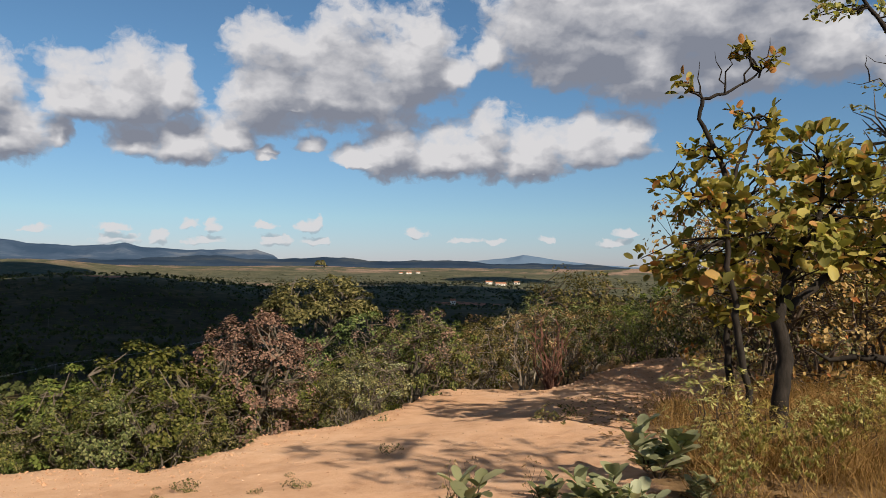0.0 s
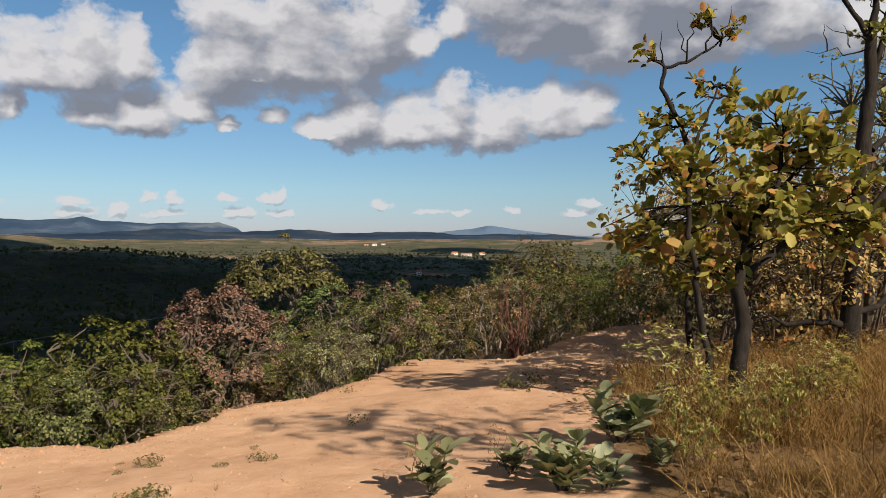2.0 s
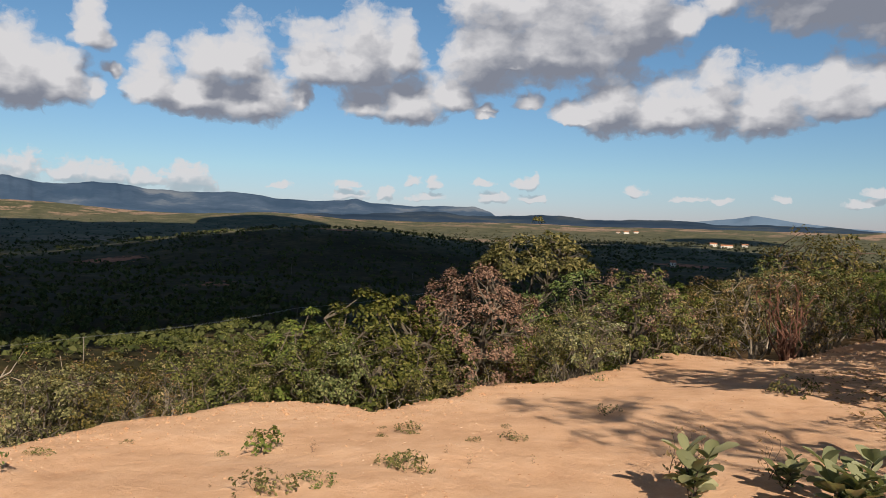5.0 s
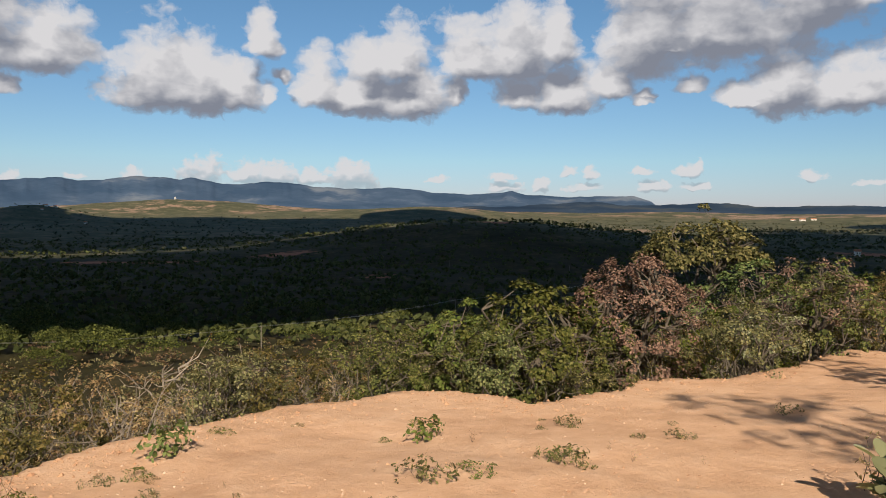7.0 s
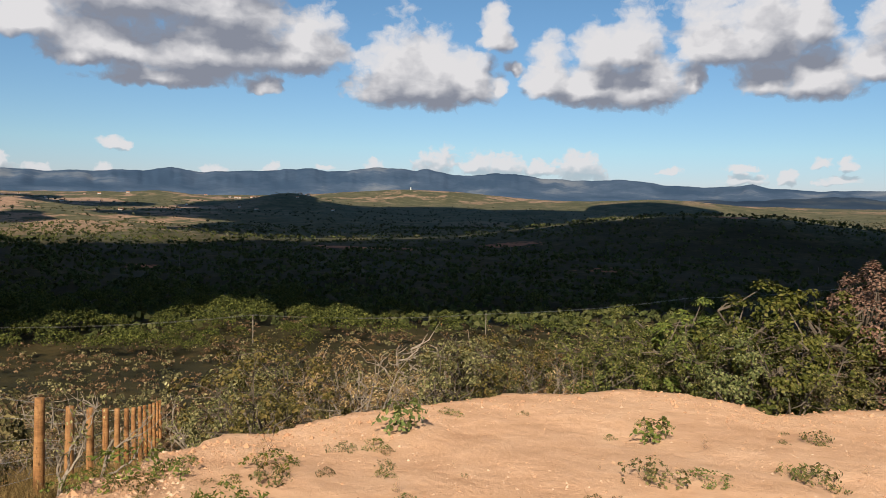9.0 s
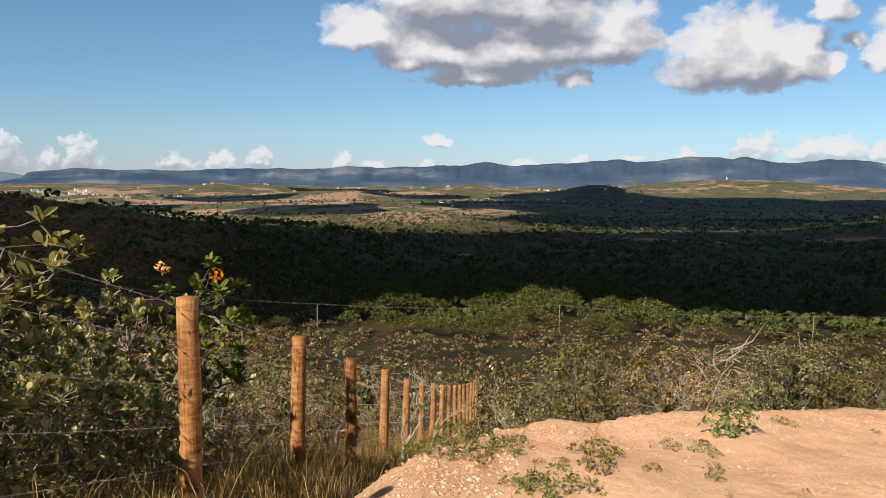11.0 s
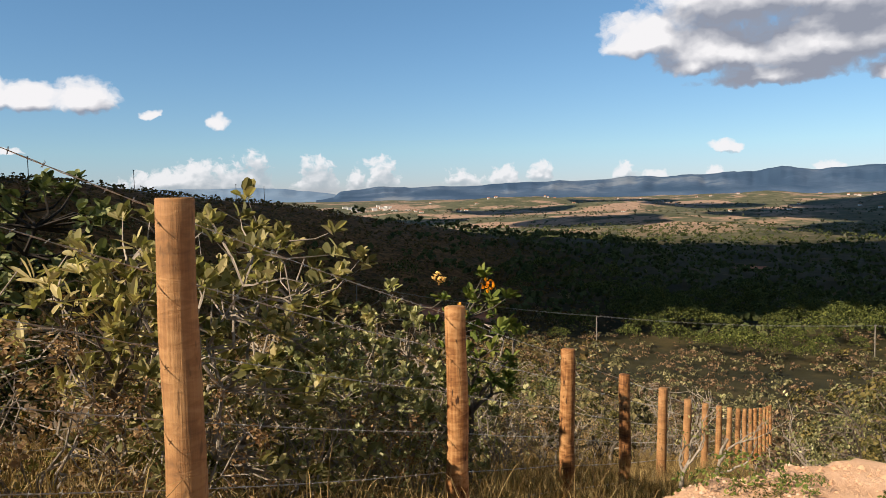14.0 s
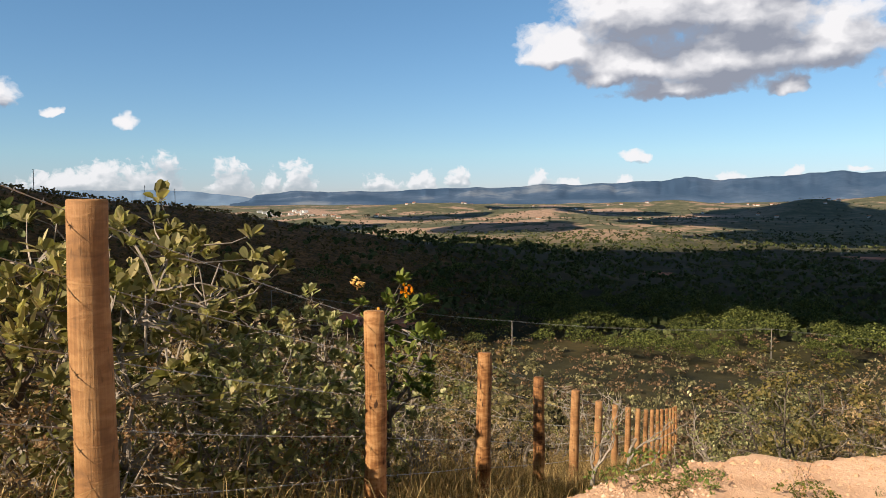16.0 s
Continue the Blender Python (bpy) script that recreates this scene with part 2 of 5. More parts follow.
LEAF_GREEN = leaf_material("leaf_green", (0.035, 0.050, 0.012), (0.095, 0.115, 0.028), (0.22, 0.225, 0.075))
LEAF_OLIVE = leaf_material("leaf_olive", (0.046, 0.048, 0.015), (0.125, 0.120, 0.036), (0.28, 0.24, 0.088), 0.6, 0.24)
LEAF_FRESH = leaf_material("leaf_fresh", (0.060, 0.095, 0.016), (0.115, 0.155, 0.028), (0.20, 0.22, 0.05))
LEAF_RED = leaf_material("leaf_red", (0.10, 0.050, 0.036), (0.20, 0.105, 0.074), (0.30, 0.175, 0.120))
LEAF_DRY = leaf_material("leaf_dry", (0.15, 0.088, 0.038), (0.34, 0.225, 0.105), (0.56, 0.42, 0.22), 0.65, 0.38)
LEAF_GREY = leaf_material("leaf_grey", (0.070, 0.085, 0.036), (0.165, 0.172, 0.078), (0.36, 0.34, 0.18))
LEAF_YELLOW = leaf_material("leaf_yellow", (0.12, 0.110, 0.028), (0.27, 0.265, 0.055), (0.54, 0.46, 0.11), 0.5, 0.38, (0.48, 0.25, 0.075))
LEAF_SILVER = leaf_material("leaf_silver", (0.16, 0.185, 0.100), (0.30, 0.325, 0.19), (0.46, 0.48, 0.32), 0.5, 0.3)
LEAF_FAR = leaf_material("leaf_far", (0.034, 0.046, 0.011), (0.064, 0.078, 0.020), (0.105, 0.108, 0.034), 0.9, 0.1)
LEAF_HILL = leaf_material("leaf_hill", (0.075, 0.064, 0.020), (0.140, 0.105, 0.034), (0.22, 0.155, 0.060), 0.9, 0.1)
LEAF_SCRUB = leaf_material("leaf_scrub", (0.032, 0.032, 0.011), (0.105, 0.092, 0.032), (0.27, 0.215, 0.090), 0.8, 0.10)
LEAF_BROWN = leaf_material("leaf_brown", (0.050, 0.034, 0.018), (0.145, 0.098, 0.050), (0.33, 0.235, 0.135), 0.8, 0.10)
LEAF_CANOPY = leaf_material("leaf_canopy", (0.022, 0.032, 0.006), (0.062, 0.076, 0.012), (0.14, 0.150, 0.027), 0.9, 0.08)
LEAF_PALE = leaf_material("leaf_pale", (0.12, 0.12, 0.044), (0.31, 0.295, 0.115), (0.62, 0.55, 0.28), 0.55, 0.42)
LEAF_STRAW = leaf_material("leaf_straw", (0.26, 0.20, 0.070), (0.46, 0.37, 0.150), (0.62, 0.53, 0.26), 0.5, 0.35)
LEAF_TAN = leaf_material("leaf_tan", (0.20, 0.14, 0.052), (0.44, 0.32, 0.115), (0.64, 0.51, 0.22), 0.6, 0.34, (0.48, 0.25, 0.09))
LEAF_HERB = leaf_material("leaf_herb", (0.19, 0.18, 0.038), (0.36, 0.33, 0.085), (0.54, 0.47, 0.16), 0.5, 0.3)
GRASS_BROWN = leaf_material("grass_brown", (0.16, 0.108, 0.042), (0.40, 0.285, 0.110), (0.66, 0.50, 0.22), 0.7, 0.36)
LEAF_PLAIN = leaf_material("leaf_plain", (0.028, 0.034, 0.015), (0.052, 0.054, 0.026), (0.095, 0.086, 0.044), 0.6, 0.2)
STRAW = leaf_material("straw", (0.15, 0.092, 0.030), (0.36, 0.235, 0.080), (0.58, 0.42, 0.165), 0.65, 0.3)
FLOWER = leaf_material("flower", (0.62, 0.26, 0.02), (0.75, 0.36, 0.03), (0.80, 0.48, 0.06))
BARK_DARK = bark_material("bark_dark", (0.008, 0.007, 0.006), (0.048, 0.040, 0.034))
BARK_GREY = bark_material("bark_grey", (0.05, 0.041, 0.032), (0.19, 0.16, 0.125))
BARK_BROWN = bark_material("bark_brown", (0.045, 0.032, 0.024), (0.16, 0.12, 0.09))
BARK_PALE = bark_material("bark_pale", (0.14, 0.115, 0.090), (0.40, 0.345, 0.285))
BARK_RED = bark_material("bark_red", (0.09, 0.040, 0.028), (0.26, 0.135, 0.10))
METAL, _t, _b = material("galvanised_wire", 0.5, 0.5)
_b.inputs["Metallic"].default_value = 0.85
_b.inputs["Base Color"].default_value = (0.45, 0.44, 0.42, 1)


def ground_material():
    m, t, b = material("earth", 0.95, 0.15)
    p = obj_coord(t)
    sand = attribute(t, "sand")
    gravel = attribute(t, "gravel")
    far = attribute(t, "far")
    fine, mid, big = noise_tex(t, p, 38, 6, 0.7), noise_tex(t, p, 3.2, 5, 0.6), noise_tex(t, p, 0.45, 4)
    c_sand = ramp(t, mth(t, "ADD", mth(t, "MULTIPLY", mid, 0.55), mth(t, "MULTIPLY", big, 0.45)), (0.34, (0.53, 0.305, 0.185)), (0.5, (0.65, 0.405, 0.262)), (0.66, (0.74, 0.50, 0.345)))
    c_sand = mix(t, mth(t, "MULTIPLY", ramp(t, fine, (0.35, 0.0), (0.75, 1.0)), 0.35), c_sand, (0.76, 0.54, 0.38))
    c_litter = ramp(t, mth(t, "ADD", mth(t, "MULTIPLY", fine, 0.5), mth(t, "MULTIPLY", mid, 0.5)), (0.3, (0.115, 0.070, 0.036)), (0.55, (0.24, 0.158, 0.085)), (0.75, (0.36, 0.26, 0.15)))
    edge = mth(t, "ADD", sand, mth(t, "MULTIPLY", mth(t, "SUBTRACT", mid, 0.5), 0.7))
    c_near = mix(t, ramp(t, edge, (0.38, 0.0), (0.58, 1.0)), c_litter, c_sand)
    # the wooded land and its fields far off
    f1, f2, f3 = noise_tex(t, p, 0.0042, 5, 0.6), noise_tex(t, p, 0.020, 5, 0.65), noise_tex(t, p, 0.11, 5, 0.7)
    c_scrub = ramp(t, mth(t, "ADD", mth(t, "MULTIPLY", f2, 0.5), mth(t, "MULTIPLY", f3, 0.5)), (0.33, (0.012, 0.014, 0.005)), (0.52, (0.038, 0.033, 0.012)), (0.68, (0.095, 0.068, 0.028)))
    # the plain's colour is greyed and lightened to paint in some haze
    c_plain = ramp(t, mth(t, "ADD", mth(t, "MULTIPLY", f2, 0.6), mth(t, "MULTIPLY", f3, 0.4)), (0.36, (0.045, 0.054, 0.030)), (0.5, (0.085, 0.086, 0.046)), (0.64, (0.165, 0.140, 0.085)))
    c_scrub = mix(t, attribute(t, "hillside"), c_scrub, ramp(t, mth(t, "ADD", mth(t, "MULTIPLY", f3, 0.4), mth(t, "MULTIPLY", noise_tex(t, p, 0.42, 4, 0.7), 0.6)), (0.38, (0.030, 0.028, 0.010)), (0.50, (0.12, 0.066, 0.023)), (0.64, (0.25, 0.135, 0.052))))
    c_scrub = mix(t, attribute(t, "plain"), c_scrub, c_plain)
    c_field = ramp(t, f3, (0.35, (0.20, 0.135, 0.090)), (0.65, (0.40, 0.265, 0.185)))
    field = mth(t, "MULTIPLY", ramp(t, mth(t, "ADD", mth(t, "MULTIPLY", f1, 0.7), mth(t, "MULTIPLY", f2, 0.3)), (0.51, 0.0), (0.545, 1.0)), attribute(t, "fields"))
    c_far = mix(t, field, c_scrub, c_field)
    c_far = mix(t, ramp(t, mth(t, "ADD", attribute(t, "bare"), mth(t, "MULTIPLY", mth(t, "SUBTRACT", f3, 0.5), 1.4)), (0.45, 0.0), (0.6, 1.0)), c_far, (0.36, 0.15, 0.085))
    t.links.new(mix(t, far, c_near, c_far), b.inputs["Base Color"])
    h = mth(t, "ADD", mth(t, "MULTIPLY", fine, mth(t, "MULTIPLY_ADD", gravel, 0.5, 0.25)), mid)
    bump(t, b, h, 0.7, 0.045)
    return m


EARTH = ground_material()


# distance haze is painted into the base colour; c3 paints paler sunlit patches
def hazy_range_material(name, c1, c2, c3):
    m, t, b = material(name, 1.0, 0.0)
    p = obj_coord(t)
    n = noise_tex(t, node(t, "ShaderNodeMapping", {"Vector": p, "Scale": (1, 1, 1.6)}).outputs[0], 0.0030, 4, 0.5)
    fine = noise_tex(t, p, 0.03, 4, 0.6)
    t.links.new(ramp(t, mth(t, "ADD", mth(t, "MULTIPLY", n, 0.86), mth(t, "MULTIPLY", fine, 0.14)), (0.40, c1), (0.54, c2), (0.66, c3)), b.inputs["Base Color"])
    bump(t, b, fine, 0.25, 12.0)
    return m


# blue haze tints, one for each range
RANGE_NEAR = hazy_range_material("far_haze_tinted_slopes", (0.042, 0.074, 0.125), (0.066, 0.102, 0.158), (0.150, 0.178, 0.215))
RANGE_LOW = hazy_range_material("haze_tinted_low_hills", (0.024, 0.042, 0.072), (0.036, 0.056, 0.085), (0.075, 0.085, 0.09))
RANGE_FAR = hazy_range_material("farthest_haze_tinted_slopes", (0.12, 0.185, 0.27), (0.14, 0.205, 0.29), (0.17, 0.235, 0.31))


def post_material():
    m, t, b = material("eucalyptus_post", 0.75, 0.25)
    p = obj_coord(t)
    who = node(t, "ShaderNodeObjectInfo").outputs["Random"]
    sp = node(t, "ShaderNodeCombineXYZ", (who, mth(t, "MULTIPLY", who, 7.0), mth(t, "MULTIPLY", who, 13.0))).outputs[0]
    p = vmth(t, "ADD", p, vmth(t, "MULTIPLY", sp, (20, 20, 20)))
    grain = noise_tex(t, node(t, "ShaderNodeMapping", {"Vector": p, "Scale": (60, 60, 2.2)}).outputs[0], 1.0, 5, 0.6)
    rings = noise_tex(t, node(t, "ShaderNodeMapping", {"Vector": p, "Scale": (7.0, 7.0, 26)}).outputs[0], 1.0, 3, 0.55, 1.0)
    blot = noise_tex(t, p, 5.0, 4)
    s = mth(t, "ADD", mth(t, "MULTIPLY", rings, 0.34), mth(t, "ADD", mth(t, "MULTIPLY", grain, 0.26), mth(t, "MULTIPLY", blot, 0.40)))
    col = ramp(t, s, (0.38, (0.085, 0.032, 0.012)), (0.48, (0.255, 0.112, 0.038)), (0.57, (0.42, 0.225, 0.092)))
    hole = ramp(t, noise_tex(t, node(t, "ShaderNodeMapping", {"Vector": p, "Scale": (28, 28, 7)}).outputs[0], 1.0, 2), (0.645, 0.0), (0.70, 1.0))
    col = mix(t, hole, col, (0.05, 0.022, 0.010))
    col = mix(t, mth(t, "MULTIPLY", who, 0.5), col, (0.38, 0.215, 0.10))
    t.links.new(col, b.inputs["Base Color"])
    bump(t, b, mth(t, "ADD", grain, mth(t, "MULTIPLY", rings, 1.0)), 0.45, 0.010)
    return m


POST = post_material()

# ---------------------------------------------------------------- the lie of the land
def smooth(a, b, x):
    u = np.clip((np.asarray(x, float) - a) / (b - a), 0, 1)
    return u * u * (3 - 2 * u)


# how far the bare earth reaches, bearing by bearing
EDGE_AZ = [-60, -34, -27, -21, -15, -9, -1, 2.3, 5.8, 12.5, 13.2, 15.6, 20, 22, 25, 29, 33, 38, 42, 47, 52, 56, 60, 64, 66, 69, 72, 75, 78, 88, 100, 118, 150]
EDGE_D = [5.0, 6.5, 12.0, 16.0, 15.3, 13.4, 14.2, 11.6, 10.6, 10.0, 9.3, 8.9, 8.4, 8.8, 9.3, 9.5, 9.0, 8.7, 8.3, 7.7, 7.2, 6.8, 6.5, 6.2, 5.6, 5.4, 5.2, 4.7, 4.0, 2.6, 2.0, 1.7, 1.5]
DROP_AZ = [-60, -20, -8, 5, 15, 40, 60, 75, 90, 107, 125, 180]
DROP = [0.02, 0.05, 0.10, 0.22, 0.33, 0.36, 0.42, 0.46, 0.42, 0.16, 0.06, -0.02]
rng0 = np.random.RandomState(5)
_w = rng0.rand(8, 3) * 6.28


def wobble(x, y, size, seed):
    """A smooth unevenness of about -1 to 1."""
    s = 0
    for k in range(4):
        a = _w[(seed + k) % 8]
        f = 1.0 / size * (1 + 0.7 * k)
        s = s + np.sin(x * f * math.cos(a[0]) + y * f * math.sin(a[0]) + a[1] * 3) * np.sin(x * f * math.cos(a[2]) - y * f * math.sin(a[2]) + a[0] * 2) / (1 + k)
    return s / 1.4


def wrap(az):
    return (np.asarray(az, float) + 120) % 360 - 120


def edge_of(az, x, y):
    return np.interp(az, EDGE_AZ, EDGE_D) + 0.14 * wobble(x, y, 0.35, 2) + 0.09 * wobble(x, y, 0.12, 4)


SKY_AZ = [60, 70, 75, 84.6, 95.6, 103, 110, 117, 123, 140, 170]
SKY_EL = [-5.0, -4.4, -3.8, -2.75, -1.45, -0.2, 0.9, 1.7, 2.5, 4.0, 4.5]


def bump_hill(az, d, a0, d0, wa, wd, h):
    return h * np.exp(-((az - a0) / wa) ** 2 - ((d - d0) / wd) ** 2)


def land(x, y):
    """The height of the ground."""
    x, y = np.asarray(x, float), np.asarray(y, float)
    d = np.hypot(x, y) + 1e-6
    az = wrap(np.degrees(np.arctan2(-x, y)))
    e = edge_of(az, x, y)
    inside = np.minimum(d, e)
    k = inside / d
    pad = 0.05 + 0.078 * x * k - 0.061 * np.maximum(y, 0) * k + 0.12 * np.maximum(-y - 0.2, 0) * np.exp(-np.maximum(-y, 0) / 25)
    over = np.maximum(d - e, 0)
    lip = smooth(0, 0.5, over) * 0.22 * smooth(-22, 0, az) * smooth(110, 85, az)
    near = pad - lip - np.interp(az, DROP_AZ, DROP) * over
    # the hillside under the fence falls evenly along it
    c, n = x * -0.8877 + y * 0.4604, x * -0.4604 + y * -0.8877
    w = smooth(0.5, 1.75, n)
    near = near * (1 - w) + w * np.minimum(-0.02 - 0.315 * (c - 2.13), 5.0)
    near = near + 0.035 * wobble(x, y, 0.9, 1) + 0.012 * wobble(x, y, 0.25, 3)
    near = near + 0.16 * np.exp(-((over - 0.1) / 0.5) ** 2) * 0.15 * smooth(-30, -10, az) * smooth(58, 40, az) * (0.6 + 0.6 * wobble(x, y, 0.7, 6))
    # heap of rubble along the track's far side, and the low mound beside the fence
    near = near + 0.35 * np.exp(-((az + 18) / 5) ** 2 - ((d - 14.6) / 1.0) ** 2)
    # the slope, the valley and the plain beyond
    front = smooth(-75, -25, az) * smooth(200, 140, az)
    val = -58 * (1 - np.exp(-d / 150)) + 55 * smooth(1200, 4400, d)
    val = val + 3.0 * wobble(x, y, 60, 0) * smooth(60, 250, d) + 5.0 * wobble(x, y, 260, 5) * smooth(300, 900, d)
    side = smooth(12, -22, az)
    val = val * (1 - 0.45 * side * smooth(900, 100, d))
    rr = 340 + (120 - np.clip(az, 60, 170)) * 6
    crest = rr * np.tan(np.radians(np.interp(az, SKY_AZ, SKY_EL))) + 1.5
    floor_r = -58 * (1 - np.exp(-rr / 150))
    val = val + (crest - floor_r) * np.exp(-((d - rr) / (0.42 * rr)) ** 2) * smooth(62, 80, az)
    val = val + bump_hill(az, d, 25, 1100, 14, 260, 40) + bump_hill(az, d, 3, 1500, 10, 300, 22) + bump_hill(az, d, 56.8, 2500, 3.2, 260, 42)
    val = val + bump_hill(az, d, 47, 3300, 9, 300, 46) + bump_hill(az, d, 30, 2900, 7, 280, 36) + bump_hill(az, d, 14, 3000, 9, 320, 12) + bump_hill(az, d, -2, 2900, 5, 300, 10) + bump_hill(az, d, -15, 3300, 3, 200, 20)
    val = val + bump_hill(az, d, 70, 1700, 14, 300, 14) + bump_hill(az, d, 76, 2300, 5, 200, 22) + bump_hill(az, d, 84, 2850, 5, 230, 28) + bump_hill(az, d, 91, 2050, 3.5, 180, 16) + bump_hill(az, d, 66, 2900, 4.5, 240, 30)
    back = 0.05 * np.minimum(d, 500)
    far = val * front + back * (1 - front)
    return near + (far - near) * smooth(14 + 10 * side, 75 + 60 * side, d)


def height(x, y):
    return float(land(x, y))


def red_soil(az, d):
    """Where the ground across the valley lies bare and red."""
    patch = lambda a0, d0, wa, wd: np.exp(-((az - a0) / wa) ** 2 - ((d - d0) / wd) ** 2)
    return patch(51, 865, 5.5, 45) + 0.8 * patch(40, 900, 3, 40) + patch(67, 614, 1.3, 22) + patch(90, 262, 2.4, 14) + patch(86, 270, 1.5, 10) + 0.8 * patch(33, 620, 3, 18) + patch(24, 1080, 2.0, 40) + 0.8 * patch(-2, 1100, 4, 40)


def sand_share(x, y):
    d = np.hypot(x, y)
    az = wrap(np.degrees(np.arctan2(-x, y)))
    e = edge_of(az, x, y)
    s = smooth(0.45, -0.25, d - e)
    # the dry verge under the trees
    verge = smooth(0.35, -0.35, (x - (1.35 + 0.25 * (y - 3.0) * np.where(y > 3, 1, 0.3))) * 1.0 + 0.25 * wobble(x, y, 0.8, 2))
    verge = np.maximum(verge, smooth(10.5, 12.0, d))
    s = np.maximum(s, smooth(6.6, 5.4, d) * smooth(86, 78, az) * smooth(60, 66, az) * 0.62)
    return s * verge * smooth(112, 92, az)


# ---------------------------------------------------------------- mesh helpers
def mesh_from(name, verts, faces, mat, smooth_shade=False):
    me = bpy.data.meshes.new(name)
    me.from_pydata(verts, [], faces)
    me.materials.append(mat)
    if smooth_shade:
        me.polygons.foreach_set("use_smooth", [True] * len(me.polygons))
    me.update()
    return me


def part(name, me, parent=None, label="", at=None):
    ob = new(name, me)
    if parent:
        ob.parent = parent
    if at is not None:
        ob.matrix_basis = at
    if label:
        tagged(ob, label)
    return ob


def empty(name, at):
    ob = new(name)
    ob.empty_display_size = 0.2
    ob.matrix_basis = at
    return ob


class Soup:
    """Vertices and faces gathered for one mesh."""

    def __init__(self):
        self.v, self.f = [], []

    def tube(self, pts, radii, sides=6, cap=False):
        base = len(self.v)
        prev = None
        for i, (p, r) in enumerate(zip(pts, radii)):
            a = pts[min(i + 1, len(pts) - 1)] - pts[max(i - 1, 0)]
            a = a.normalized() if a.length > 1e-9 else Vector((0, 0, 1))
            s = prev if prev is not None else (Vector((1, 0, 0)) if abs(a.x) < 0.8 else Vector((0, 1, 0)))
            u = (s - a * s.dot(a)).normalized()
            prev = u
            w = a.cross(u)
            for j in range(sides):
                t = 2 * math.pi * j / sides
                self.v.append(p + (u * math.cos(t) + w * math.sin(t)) * r)
        for i in range(len(pts) - 1):
            for j in range(sides):
                k = base + i * sides
                self.f.append((k + j, k + (j + 1) % sides, k + sides + (j + 1) % sides, k + sides + j))
        if cap:
            self.f.append(tuple(base + (len(pts) - 1) * sides + j for j in range(sides)))

    def leaf(self, p, way, nrm, length, width, shape=0):
        """shape 0: a folded diamond; 1: a rounded leaf with a keel."""
        side = way.cross(nrm).normalized()
        nrm = side.cross(way)
        b = len(self.v)
        if shape == 0:
            m = p + way * length * 0.5
            self.v += [p, m + side * width * 0.5 + nrm * width * 0.15, p + way * length, m - side * width * 0.5 + nrm * width * 0.15]
            self.f += [(b, b + 1, b + 2), (b, b + 2, b + 3)]
        else:
            q = lambda l, s, n: p + way * length * l + side * width * s + nrm * width * n
            self.v += [p, q(0.45, 0, -0.05), q(1.0, 0, -0.28), q(0.30, 0.42, 0.12), q(0.72, 0.46, 0.02), q(0.30, -0.42, 0.12), q(0.72, -0.46, 0.02), q(0.93, 0.25, -0.16), q(0.93, -0.25, -0.16)]
            self.f += [(b, b + 3, b + 1), (b + 1, b + 3, b + 4), (b + 1, b + 4, b + 7), (b + 1, b + 7, b + 2), (b, b + 1, b + 5), (b + 1, b + 6, b + 5), (b + 1, b + 8, b + 6), (b + 1, b + 2, b + 8)]

    def mesh(self, name, mat, smooth_shade=False):
        return mesh_from(name, [tuple(v) for v in self.v], self.f, mat, smooth_shade)


def rand_way(r):
    z = r.uniform(-1, 1)
    a = r.uniform(0, 6.283)
    s = math.sqrt(1 - z * z)
    return Vector((s * math.cos(a), s * math.sin(a), z))


def grow(r, wood, start, way, length, radius, level, tips, bend=0.35, split=(2, 4), spread=0.75, lift=0.25, sides=6, shrink=0.68):
    """A crooked limb with its branches; gathers the twig ends."""
    n = 5 if level > 0 else 4
    pts, radii, p, w = [start.copy()], [radius], start.copy(), way.normalized()
    for i in range(n):
        w = (w + rand_way(r) * bend + Vector((0, 0, lift * 0.3))).normalized()
        p = p + w * length / n
        pts.append(p.copy())
        radii.append(radius * (1 - (0.45 if level > 0 else 0.8) * (i + 1) / n))
    wood.tube(pts, radii, max(3, sides))
    if level == 0:
        tips.append((p, w))
        if r.random() < 0.7:
            tips.append((pts[2], (w + rand_way(r)).normalized()))
        return
    for k in range(r.randint(*split)):
        i = r.randint(2, n)
        q = pts[i]
        nw = (w + rand_way(r) * spread + Vector((0, 0, lift))).normalized()
        grow(r, wood, q, nw, length * shrink * r.uniform(0.75, 1.2), radii[i] * 0.72, level - 1, tips, bend, split, spread, lift, sides - 1, shrink)


def dress(r, soup, tips, per, size, ratio, reach, shape=0, droop=0.0):
    """Leaves round the twig ends."""
    for p, w in tips:
        for _ in range(per):
            lw = (w * 0.6 + rand_way(r) + Vector((0, 0, 0.15 - droop))).normalized()
            q = p + rand_way(r) * reach * r.random()
            s = size * r.uniform(0.6, 1.25)
            nn = (rand_way(r) * 0.8 + Vector((0, 0, 1))).normalized()
            if abs(nn.dot(lw)) > 0.95:
                nn = Vector((1, 0, 0))
            soup.leaf(q, lw, nn, s, s * ratio, shape)
